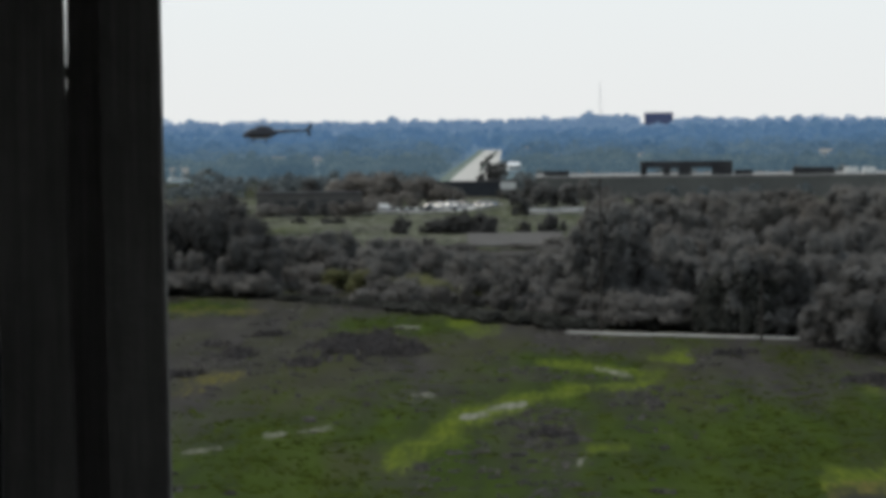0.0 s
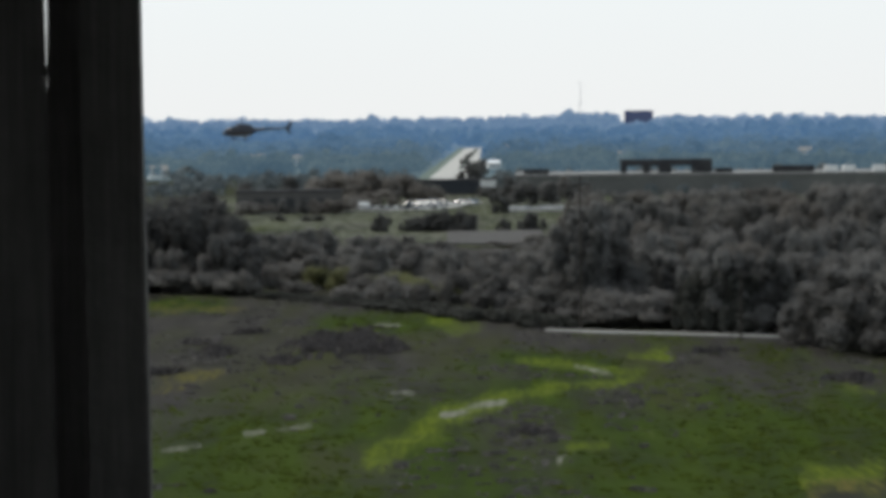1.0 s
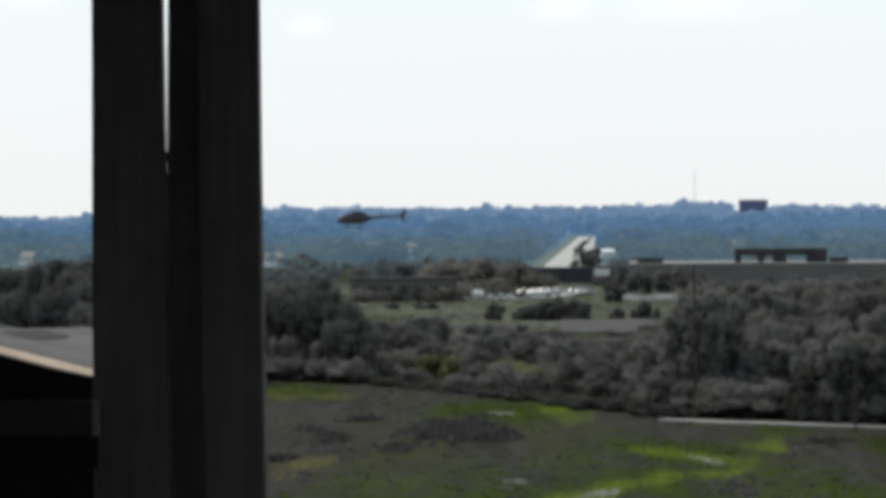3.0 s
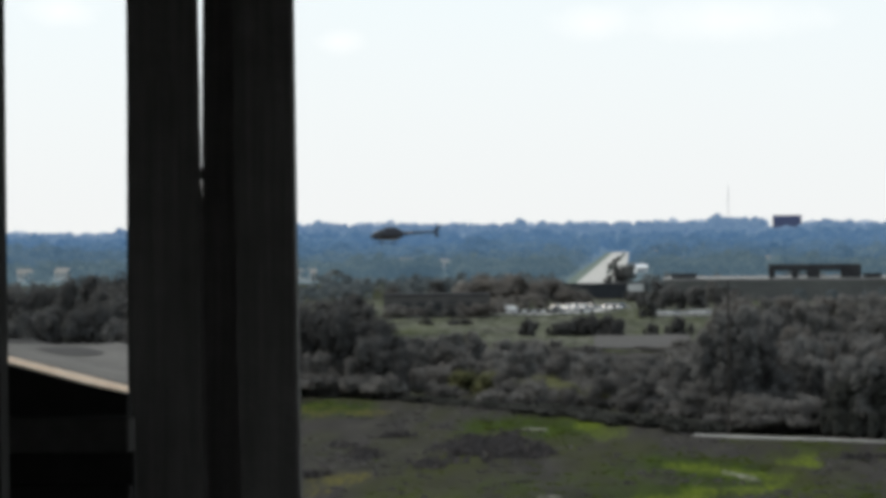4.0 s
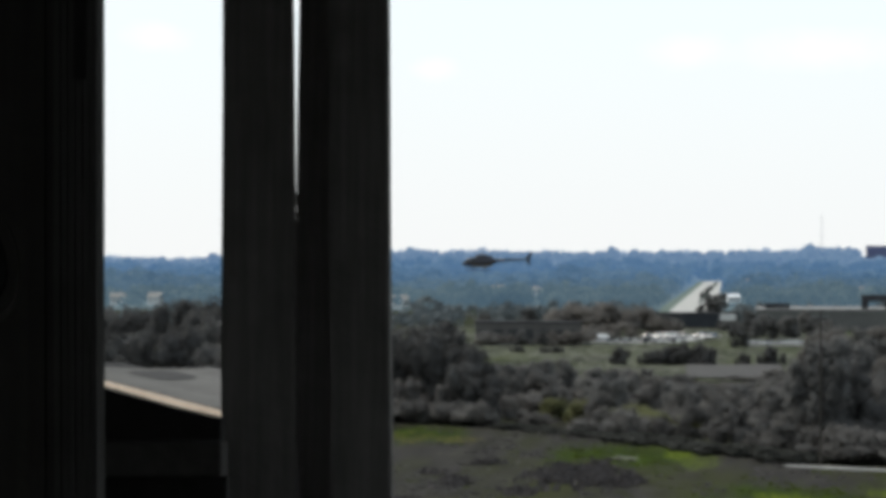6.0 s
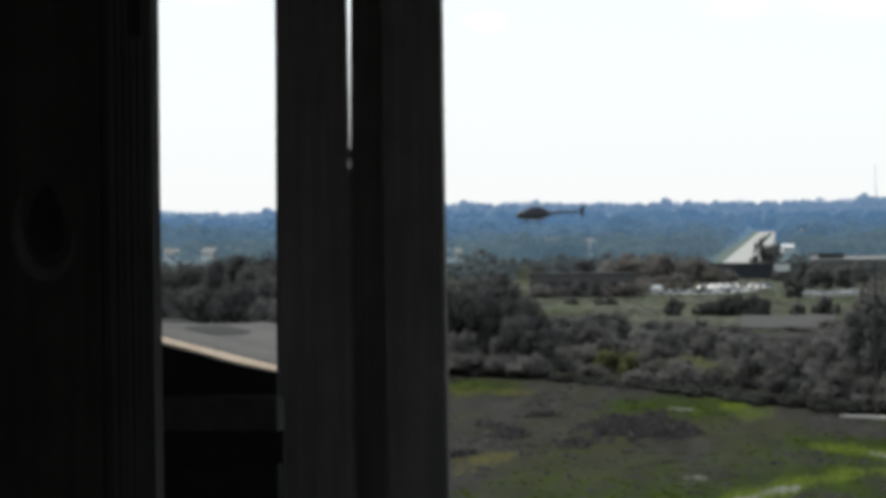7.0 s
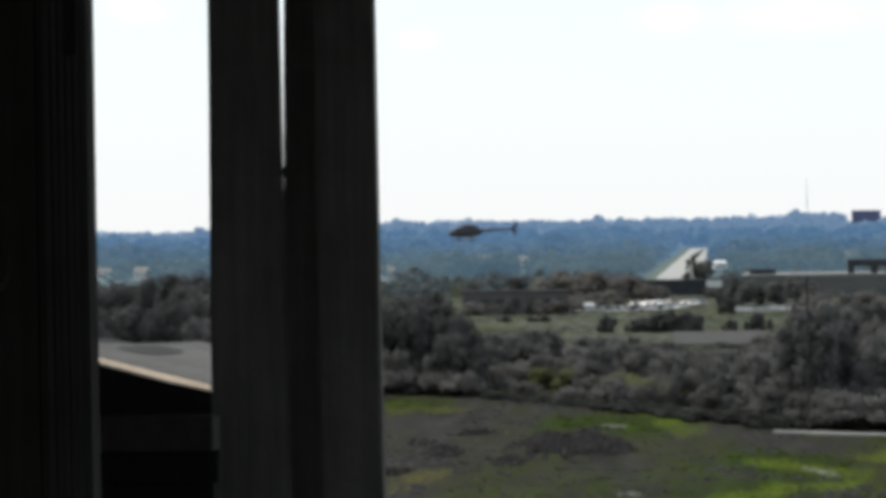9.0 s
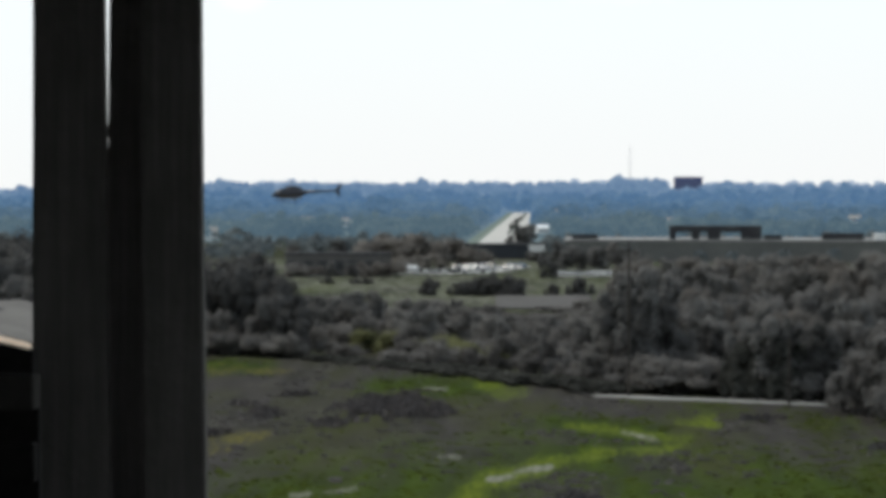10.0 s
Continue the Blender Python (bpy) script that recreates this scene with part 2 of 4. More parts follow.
def block(bm, x0, x1, y0, y1, z0, z1, bevel=0.0, turn=None):
    """A box between the given limits, its edges bevelled."""
    made = bmesh.ops.create_cube(bm, size=1)["verts"]
    for v in made:
        v.co = Vector((x0 + (v.co.x + 0.5) * (x1 - x0), y0 + (v.co.y + 0.5) * (y1 - y0), z0 + (v.co.z + 0.5) * (z1 - z0)))
        if turn:
            v.co = turn @ v.co
    if bevel:
        edges = list({e for v in made for e in v.link_edges})
        bmesh.ops.bevel(bm, geom=edges, offset=bevel, segments=2, affect="EDGES", profile=0.6)
    return bm


def boxed(*limits, bevel=0.0, turn=None):
    return block(bmesh.new(), *limits, bevel=bevel, turn=turn)


def bearing(az, d, z=0.0):
    """The place at a bearing (degrees, from +y towards +x) and a distance."""
    return Vector((math.sin(radians(az)) * d, math.cos(radians(az)) * d, z))


def step(a, b, x):
    t = np.clip((x - a) / (b - a), 0, 1)
    return t * t * (3 - 2 * t)


# ---- terrain: a knoll, a flat valley meadow and wooded hills far off ----
def waves(x, y, size, seed):
    r = np.random.RandomState(seed)
    total = np.zeros_like(x)
    for i in range(7):
        a, p = r.uniform(0, math.tau), r.uniform(0, math.tau)
        s = size * r.uniform(0.5, 1.6)
        total = total + np.sin((x * math.cos(a) + y * math.sin(a)) * math.tau / s + p)
    return total / 7


def height(x, y):
    x, y = np.asarray(x, float), np.asarray(y, float)
    d = np.hypot(x, y)
    knoll = 24.5 * (1 - step(14, 185, d))
    hills = np.interp(d, [0, 3300, 3700, 4250, 4900], [0, 0, 5, 22, 25])
    calm = 1 - 0.92 * np.exp(-((d - 440) / 16) ** 2)
    rough = waves(x, y, 26, 3) * 0.35 * step(180, 240, d) + waves(x, y, 9, 5) * 0.14 * step(180, 240, d)
    far = waves(x, y, 1100, 8) * 2.0 * step(3350, 3900, d)
    turned = np.degrees(np.arctan2(x, y))
    far = far + 6.5 * np.exp(-((turned - 1.9) / 0.55) ** 2) * step(3700, 4200, d) - 8.5 * (1 - step(-10.0, -6.0, turned)) * step(3500, 4200, d)
    return knoll + hills + rough * calm * (1 - step(1200, 1500, d)) + far


def stand(az, d, sink=0.0):
    p = bearing(az, d)
    p.z = float(height(p.x, p.y)) - sink
    return p


def meadow_edge(az):
    return np.interp(az, [-14, -6.2, -3.5, -0.3, 1.6, 5.8, 7.2, 10], [575, 560, 535, 478, 452, 428, 385, 350])


# strokes of other growth in the meadow: kind, half width, and two ends (bearing, distance)
STROKES = [
    ("bright", 2.2, -0.72, 482, -0.28, 466), ("bright", 1.6, -0.60, 478, -0.26, 464), ("bright", 1.2, -1.95, 284, -1.2, 301), ("bright", 1.3, -1.2, 301, -0.5, 320),
    ("bright", 1.1, -0.5, 320, 0.25, 338), ("bright", 0.8, 0.25, 338, 1.4, 352), ("bright", 0.7, 1.4, 352, 2.6, 362), ("bright", 0.7, 2.6, 362, 2.9, 370),
    ("bright", 0.6, 2.9, 372, 1.9, 383), ("bright", 0.6, 1.9, 383, 0.7, 393), ("bright", 1.0, 2.8, 399, 3.4, 398), ("bright", 0.7, 5.9, 264, 7.2, 266),
    ("green", 2.4, 0.2, 338, 1.5, 355), ("green", 2.6, 1.5, 355, 3.1, 366), ("green", 2.0, 0.6, 396, 2.4, 380),
    ("tan", 0.20, -5.8, 290, -5.1, 292), ("tan", 0.18, -4.3, 303, -3.9, 306), ("tan", 0.22, -3.7, 307, -3.1, 313),
    ("tan", 0.27, -1.6, 349, -1.2, 349), ("tan", 0.18, -2.05, 346, -1.9, 346), ("tan", 0.27, -0.7, 319, -0.25, 323), ("tan", 0.18, -1.7, 338, -1.4, 338),
    ("tan", 0.31, -0.2, 330, 0.45, 336), ("tan", 0.27, 1.75, 384, 2.4, 372), ("ochre", 1.1, -5.9, 512, -5.5, 508), ("ochre", 1.1, -5.5, 516, -4.5, 508), ("ochre", 1.1, -5.7, 372, -4.8, 377), ("ochre", 0.5, -2.6, 455, -2.0, 452), ("ochre", 0.5, -6.0, 352, -5.4, 356),
    ("tan", 0.34, -1.85, 465, -1.5, 464), ("green", 2.6, -2.6, 470, -0.9, 470), ("green", 2.0, 4.9, 396, 5.8, 390),
    ("weeds", 1.7, 2.9, 376, 4.9, 372), ("weeds", 1.8, 6.0, 388, 7.2, 360), ("tan", 0.19, 1.4, 275, 1.6, 283), ("green", 4.0, -2.2, 275, 0.5, 300),
    ("green", 4.5, 1.8, 270, 4.5, 280), ("green", 2.0, -6.1, 520, -4.9, 520), ("bright", 0.4, 1.6, 288, 2.3, 290),
    ("ochre", 0.6, 6.0, 256, 7.2, 258), ("weeds", 2.6, 0.2, 306, 1.2, 292), ("weeds", 1.8, 3.3, 396, 4.6, 392), ("weeds", 1.8, 2.2, 346, 3.7, 336), ("weeds", 1.6, 4.8, 352, 5.8, 345), ("weeds", 1.2, -3.0, 280, -1.6, 268), ("weeds", 1.0, 6.2, 244, 7.4, 246), ("bright", 0.6, 6.6, 356, 7.1, 345),
]


def growth(X, Y, D, azd):
    """How much green, bright grass, bare tan and ochre weeds stand at each place of the meadow."""
    wob = waves(X, Y / 8, 22, 21) * 0.5 + waves(X, Y / 8, 8, 22) * 0.4 + waves(X, Y / 8, 3, 23) * 0.3
    field = step(200, 240, D) * (1 - step(-8, 8, D - meadow_edge(azd)))
    weights = {"green": 0.95 * (1 - step(-75, 65, D - 380 + wob * 75 - 8 * np.clip(azd, -6, 3))), "bright": np.zeros_like(D), "tan": np.zeros_like(D), "ochre": np.zeros_like(D)}
    for kind, wide, a0, d0, a1, d1 in STROKES:
        px, py = np.radians(azd - a0) * 400, (D - d0) / 9
        qx, qy = math.radians(a1 - a0) * 400, (d1 - d0) / 9
        t = np.clip((px * qx + py * qy) / (qx * qx + qy * qy), 0, 1)
        off = np.hypot(px - t * qx, py - t * qy) + wob * 0.9 * min(wide, 1.6)
        amount = 1 - step(0.0, wide * 2.3, off)
        if kind == "weeds":
            weights["green"] = weights["green"] * (1 - 0.6 * amount)
        else:
            weights[kind] = np.maximum(weights[kind], amount)
    return field, weights


def build_ground():
    az = np.concatenate([np.arange(-180, -14, 4.0), np.arange(-14, 10.001, 0.05), np.arange(14, 180, 4.0)])
    d = np.concatenate([[0.5, 6, 14], np.arange(25, 240, 12), np.arange(240, 620, 2.0), np.arange(620, 1300, 20), np.arange(1300, 4950, 90)])
    A, D = np.meshgrid(np.radians(az), d)
    X, Y = np.sin(A) * D, np.cos(A) * D
    Z = height(X, Y)
    na, nd = len(az), len(d)
    i = np.arange(nd - 1)[:, None] * na
    j = np.arange(na)[None, :]
    k = (j + 1) % na
    faces = np.stack([i + j, i + k, i + na + k, i + na + j], -1).reshape(-1, 4)[:, ::-1]
    me = raw("ground", np.stack([X, Y, Z], -1).reshape(-1, 3), faces.tolist(), True)
    azd = np.degrees(A)
    field, weights = growth(X, Y, D, azd)
    clearing = step(740, 770, D) * (1 - step(1250, 1300, D))
    weights["green"] = np.maximum(weights["green"] * field, np.maximum(clearing * 0.55, 0.4 * step(1250, 1300, D)))
    mown = clearing * (0.62 + 0.35 * waves(X, Y, 90, 41))
    col = me.color_attributes.new("growth", "FLOAT_COLOR", "POINT")
    stacked = np.stack([weights["green"], weights["bright"] * field, np.maximum(weights["tan"] * field, mown), weights["ochre"] * field], -1)
    col.data.foreach_set("color", stacked.reshape(-1).astype(np.float32))
    # material: weeds, green, bright, tan, ochre by growth, each broken up by noise
    m = bpy.data.materials.new("meadow_soil_and_grass")
    m.use_nodes = True
    nt = m.node_tree
    b = nt.nodes["Principled BSDF"]
    b.inputs["Roughness"].default_value, b.inputs["Specular IOR Level"].default_value = 0.95, 0.03
    at = nt.nodes.new("ShaderNodeVertexColor")
    at.layer_name = "growth"
    sep = nt.nodes.new("ShaderNodeSeparateColor")
    nt.links.new(at.outputs["Color"], sep.inputs[0])
    tc = nt.nodes.new("ShaderNodeTexCoord")
    along_slope = nt.nodes.new("ShaderNodeMapping")
    along_slope.inputs["Scale"].default_value = (1.0, 0.13, 1.0)
    nt.links.new(tc.outputs["Object"], along_slope.inputs[0])
    noises = []
    for s in (0.07, 0.32, 1.5):
        n = nt.nodes.new("ShaderNodeTexNoise")
        n.inputs["Scale"].default_value, n.inputs["Detail"].default_value = s, 6
        nt.links.new(along_slope.outputs[0], n.inputs["Vector"])
        noises.append(n)
    def blend(fac, c0, c1):
        x = nt.nodes.new("ShaderNodeMix")
        x.data_type = "RGBA"
        for s, c in ((6, c0), (7, c1)):
            if isinstance(c, tuple):
                x.inputs[s].default_value = (*c, 1)
            else:
                nt.links.new(c, x.inputs[s])
        nt.links.new(fac, x.inputs[0])
        return x.outputs[2]
    def contrast(socket, lo, hi):
        x = nt.nodes.new("ShaderNodeMapRange")
        x.inputs["From Min"].default_value, x.inputs["From Max"].default_value = lo, hi
        nt.links.new(socket, x.inputs[0])
        return x.outputs[0]
    patchy = nt.nodes.new("ShaderNodeMath")
    patchy.operation = "ADD"
    nt.links.new(noises[1].outputs[0], patchy.inputs[0])
    nt.links.new(noises[2].outputs[0], patchy.inputs[1])
    mottled = contrast(patchy.outputs[0], 0.7, 1.3)
    coarse, middle, fine = contrast(noises[0].outputs[0], 0.35, 0.65), contrast(noises[1].outputs[0], 0.3, 0.7), contrast(noises[2].outputs[0], 0.3, 0.7)
    weeds = blend(middle, (0.024, 0.023, 0.021), (0.047, 0.044, 0.040))
    weeds = blend(contrast(noises[0].outputs[0], 0.44, 0.64), weeds, (0.036, 0.040, 0.015))
    green = blend(middle, (0.018, 0.032, 0.004), (0.033, 0.053, 0.005))
    def kept(socket, noise_socket, ragged):
        """The growth's weight, its edge broken up by noise."""
        x = nt.nodes.new("ShaderNodeMath")
        x.operation = "MULTIPLY_ADD"
        x.inputs[1].default_value = ragged
        nt.links.new(noise_socket, x.inputs[0])
        nt.links.new(socket, x.inputs[2])
        y = nt.nodes.new("ShaderNodeMapRange")
        y.inputs["From Min"].default_value, y.inputs["From Max"].default_value = ragged * 0.92, ragged * 0.92 + 0.8
        nt.links.new(x.outputs[0], y.inputs[0])
        return y.outputs[0]
    green = blend(contrast(noises[0].outputs[0], 0.52, 0.72), green, (0.037, 0.056, 0.006))
    green = blend(contrast(noises[0].outputs[0], 0.46, 0.32), green, (0.026, 0.031, 0.010))
    c = blend(kept(sep.outputs[0], middle, 0.45), weeds, green)
    c = blend(kept(sep.outputs[1], mottled, 0.9), c, blend(fine, (0.052, 0.076, 0.006), (0.092, 0.118, 0.012)))
    c = blend(kept(sep.outputs[2], mottled, 0.9), c, blend(fine, (0.118, 0.120, 0.098), (0.180, 0.180, 0.152)))
    c = blend(kept(at.outputs["Alpha"], mottled, 1.3), c, blend(fine, (0.050, 0.050, 0.018), (0.100, 0.088, 0.024)))
    nt.links.new(c, b.inputs["Base Color"])
    bp = nt.nodes.new("ShaderNodeBump")
    bp.inputs["Strength"].default_value, bp.inputs["Distance"].default_value = 0.6, 0.3
    nt.links.new(noises[2].outputs[0], bp.inputs["Height"])
    nt.links.new(bp.outputs[0], b.inputs["Normal"])
    me.materials.append(m)
    # far ground carries the same painted haze glow as its woods
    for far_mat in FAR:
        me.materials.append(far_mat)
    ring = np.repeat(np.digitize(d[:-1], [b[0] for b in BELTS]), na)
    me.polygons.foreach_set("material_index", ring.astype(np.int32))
    tagged(new("ground", me), "rough meadow of dark weeds and green grass running to wooded hills", "ground", kind="structure")


build_ground()


# ---- foliage ----
def leaf_cards(r, centres, radii, count, size, flat=0.75):
    """Leaf clumps as small bent cards scattered in the outer shell of several lobes."""
    lobe = r.choice(len(centres), count, p=(radii[:, 0] * radii[:, 2]) / (radii[:, 0] * radii[:, 2]).sum())
    v = r.normal(size=(count, 3))
    v /= np.linalg.norm(v, axis=1)[:, None]
    depth = 0.70 + 0.40 * r.rand(count) ** 0.7
    p = centres[lobe] + v * radii[lobe] * depth[:, None]
    n = v + r.normal(size=(count, 3)) * 0.32 + np.array([0, 0, 0.2])
    n /= np.linalg.norm(n, axis=1)[:, None]
    a = np.cross(n, r.normal(size=(count, 3)))
    a /= np.linalg.norm(a, axis=1)[:, None]
    b = np.cross(n, a)
    s = size * (0.6 + 0.8 * r.rand(count))[:, None]
    t = s * (0.6 + 0.5 * r.rand(count))[:, None]
    quad = np.stack([p - a * s, p - b * t * flat + n * s * 0.15, p + a * s, p + b * t * flat + n * s * 0.15], 1)
    return quad.reshape(-1, 3)


def lump_mesh(r, centres, radii, shrink):
    """The dense inside of the crown: one uneven lump for each lobe."""
    bm = bmesh.new()
    bmesh.ops.create_icosphere(bm, subdivisions=2, radius=1)
    unit = np.array([v.co for v in bm.verts])
    tri = np.array([[v.index for v in f.verts] for f in bm.faces])
    bm.free()
    verts, faces = [], []
    for i, (c, rad) in enumerate(zip(centres, radii)):
        bump = 1 + 0.22 * np.sin(unit @ r.normal(0, 3.0, 3) + r.uniform(0, 6)) + 0.12 * np.sin(unit @ r.normal(0, 6.0, 3))
        verts.append(c + unit * rad * shrink * bump[:, None])
        faces.append(tri + i * len(unit))
    return np.concatenate(verts), np.concatenate(faces)


def card_faces(n):
    return np.arange(n * 4).reshape(-1, 4).tolist()


def trunk_mesh(r, tall, girth, limbs):
    bm = bmesh.new()
    def limb(p, q, r0, r1):
        axis = (q - p).to_track_quat("Z", "Y").to_matrix().to_4x4()
        bmesh.ops.create_cone(bm, cap_ends=True, segments=7, radius1=r0, radius2=r1, depth=(q - p).length, matrix=Matrix.Translation((p + q) / 2) @ axis)
    top = Vector((r.uniform(-0.3, 0.3), r.uniform(-0.3, 0.3), tall * 0.75))
    fork = Vector((0, 0, tall * 0.3)) + Vector((top.x, top.y, 0)) * 0.4
    limb(Vector((0, 0, -0.4)), fork, girth, girth * 0.7)
    limb(fork, top, girth * 0.7, girth * 0.15)
    for i in range(limbs):
        a = math.tau * (i + r.uniform(0, 0.6)) / limbs
        start = fork.lerp(top, r.uniform(0.0, 0.55))
        reach = tall * r.uniform(0.2, 0.32)
        limb(start, start + Vector((math.cos(a) * reach, math.sin(a) * reach, reach * r.uniform(0.5, 1.0))), girth * 0.4, girth * 0.1)
    return bm


def make_tree(kind, seed, leaf, label, category):
    """One tree or shrub, 10 m tall (shrubs 4 m), at the origin: trunk and crown."""
    r = np.random.RandomState(seed)
    if kind == "broad":
        tall, n, count, size = 10, 13, 1900, 0.27
        centres = np.stack([r.normal(0, 1.7, n), r.normal(0, 1.7, n), r.uniform(1.8, 8.2, n)], 1)
        centres[:, :2] *= (1.25 - np.abs(centres[:, 2:3] - 5) * 0.14)
        radii = np.stack([r.uniform(1.1, 2.2, n)] * 2 + [r.uniform(1.3, 2.8, n)], 1)
    elif kind == "column":
        tall, n, count, size = 10, 15, 1500, 0.28
        centres = np.stack([r.normal(0, 0.75, n), r.normal(0, 0.75, n), np.linspace(1.4, 8.9, n)], 1)
        radii = np.stack([r.uniform(0.8, 1.5, n)] * 2 + [r.uniform(0.9, 1.6, n)], 1) * (1.15 - 0.05 * np.linspace(0, 9, n))[:, None]
    elif kind == "willow":
        tall, n, count, size = 10, 20, 1900, 0.26
        centres = np.stack([r.normal(0, 2.3, n), r.normal(0, 2.3, n), r.uniform(1.2, 8.3, n)], 1)
        centres[:, :2] *= (1.2 - 0.08 * centres[:, 2:3])
        radii = np.stack([r.uniform(1.0, 1.8, n)] * 2 + [r.uniform(1.1, 2.0, n)], 1)
    else:
        tall, n, count, size = 4, 9, 950, 0.20
        centres = np.stack([r.normal(0, 1.5, n), r.normal(0, 1.5, n), r.uniform(0.7, 2.9, n)], 1)
        centres[:, :2] *= (1.3 - 0.25 * centres[:, 2:3] / 2)
        radii = np.stack([r.uniform(0.8, 1.7, n)] * 2 + [r.uniform(0.6, 1.3, n)], 1)
    thing = tagged(new("shrub" if kind == "shrub" else "tree"), label, category, "trees and shrubs along the meadow")
    part("trunk", trunk_mesh(random.Random(seed), tall, 0.22 if tall > 5 else 0.08, 6), BARK, thing)
    q = leaf_cards(r, centres, radii, count, size)
    lv, lf = lump_mesh(r, centres, radii, 0.66)
    me = raw("crown", np.concatenate([q, lv]), card_faces(count) + (lf + len(q)).tolist())
    part("crown", me, LEAF[leaf], thing)
    return thing


STOCK = {}
for key, kind, leaf, label in (
    ("broad_a", "broad", 0, "dull green broad-crowned tree in full leaf"), ("broad_b", "broad", 0, "dull green spreading tree with lumpy crown"),
    ("dark_a", "broad", 2, "very dark green broad tree at the meadow"), ("russet", "broad", 5, "brownish broad tree beginning to turn"),
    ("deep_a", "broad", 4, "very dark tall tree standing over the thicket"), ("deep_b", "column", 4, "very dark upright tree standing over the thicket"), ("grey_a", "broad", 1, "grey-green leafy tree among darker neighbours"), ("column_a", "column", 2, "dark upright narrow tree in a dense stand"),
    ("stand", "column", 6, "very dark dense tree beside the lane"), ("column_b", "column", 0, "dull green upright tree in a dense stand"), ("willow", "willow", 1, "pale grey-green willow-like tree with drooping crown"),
    ("shrub_a", "shrub", 1, "grey-green rounded shrub in the thicket"), ("shrub_b", "shrub", 0, "dull green low spreading shrub"),
    ("russet_bush", "shrub", 5, "brownish bushy tree mass by the low buildings"), ("hedge", "shrub", 6, "low hedge bush at the meadow edge, darkened as foot shadow"), ("shrub_c", "shrub", 3, "yellowish green shrub in the thicket"), ("shrub_d", "shrub", 4, "dark low bush with dense crown"),
):
    STOCK[key] = [make_tree(kind, 40 + len(STOCK), leaf, label, "shrub" if kind == "shrub" else "tree"), 4.0 if kind == "shrub" else 10.0, False]


def plant(key, az, d, tall, wide=1.0, z=None):
    """Puts a tree of that stock at a bearing and distance, scaled to its height."""
    first, unit, used = STOCK[key]
    s = tall / unit
    p = stand(az, d, 0.1)
    own = first.scale
    m = Matrix.LocRotScale(p, Euler((0, 0, random.uniform(0, math.tau))), (s * wide / own.x, s * wide / own.y, s / own.z))
    if used:
        return copy_thing(first, m)
    first.matrix_basis = m
    STOCK[key][2] = True
    return first


def under(az, d, tall):
    """A tree's height, kept below the line of sight over the wood at its bearing (fall per metre of distance)."""
    fall = np.interp(az, [-10.1, -9.9, -9.5, -9.3, -6.4, -5.9, -4.4, -4.0, -3.0, -2.4, -2.0, -0.7, -0.54, 1.1, 1.3, 1.9, 2.5, 3.3, 4.8, 5.8, 6.5], [0.0142, 0.0108, 0.0108, 0.0144, 0.0144, 0.0180, 0.0330, 0.0344, 0.0320, 0.0330, 0.0355, 0.0360, 0.0400, 0.0400, 0.0300, 0.0222, 0.0215, 0.0215, 0.0212, 0.0205, 0.0200])
    return max(1.6, min(tall, (EYE - fall * d) * 0.93))


rng = random.Random(11)
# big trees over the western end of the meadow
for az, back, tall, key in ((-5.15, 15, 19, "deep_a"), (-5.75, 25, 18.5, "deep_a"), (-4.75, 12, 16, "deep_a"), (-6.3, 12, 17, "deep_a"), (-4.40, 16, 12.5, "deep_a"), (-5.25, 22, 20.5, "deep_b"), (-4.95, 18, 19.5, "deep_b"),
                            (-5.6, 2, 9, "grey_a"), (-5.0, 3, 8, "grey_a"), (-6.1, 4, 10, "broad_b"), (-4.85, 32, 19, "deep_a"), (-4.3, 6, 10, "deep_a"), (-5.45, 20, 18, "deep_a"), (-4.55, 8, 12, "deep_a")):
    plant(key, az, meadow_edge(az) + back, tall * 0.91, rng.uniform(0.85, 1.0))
# brownish trees round the low buildings
for az, d, tall, key in ((-2.6, 1185, 12.5, "russet_bush"), (-2.2, 1188, 14.5, "russet_bush"), (-1.8, 1180, 12, "russet_bush"), (-1.45, 1190, 10, "russet_bush"), (-2.35, 1100, 6, "russet_bush"), (-1.95, 1120, 6.5, "russet_bush"), (-2.75, 1028, 6.2, "russet_bush"), (-3.05, 1026, 4.6, "russet_bush"), (-3.55, 1024, 5.8, "dark_a"), (-3.15, 1022, 5.2, "dark_a"), (-4.0, 1024, 5.0, "russet_bush"), (-4.2, 1020, 5.4, "shrub_b"), (-2.5, 1024, 5.6, "russet_bush"), (-2.2, 1078, 4.5, "shrub_a"),
                         (-1.25, 1200, 10, "dark_a"), (-4.2, 1150, 8, "broad_b"), (-3.4, 1195, 10, "dark_a"), (-2.85, 1196, 9.5, "dark_a"), (0.55, 1200, 9, "dark_a"), (0.85, 1190, 8, "dark_a"), (1.25, 1195, 8.5, "broad_a"),
                         (1.6, 1180, 9, "broad_b"), (0.37, 1015, 7.2, "deep_a"), (0.70, 1110, 7.5, "dark_a"), (1.0, 1110, 8, "deep_a"), (1.35, 1105, 8.5, "dark_a"), (1.7, 1110, 8.5, "dark_a"), (1.95, 1120, 9, "broad_a")):
    plant(key, az, d, tall, rng.uniform(0.95, 1.25))
for i in range(34):
    az = rng.uniform(-13.5, -6.3)
    back = rng.uniform(0, 150)
    d = meadow_edge(az) + back
    plant(rng.choice(["dark_a", "deep_b", "dark_a", "deep_a", "deep_a"]), az, d, under(az, d, 14.0 + back * 0.07 + rng.uniform(-2, 4)))
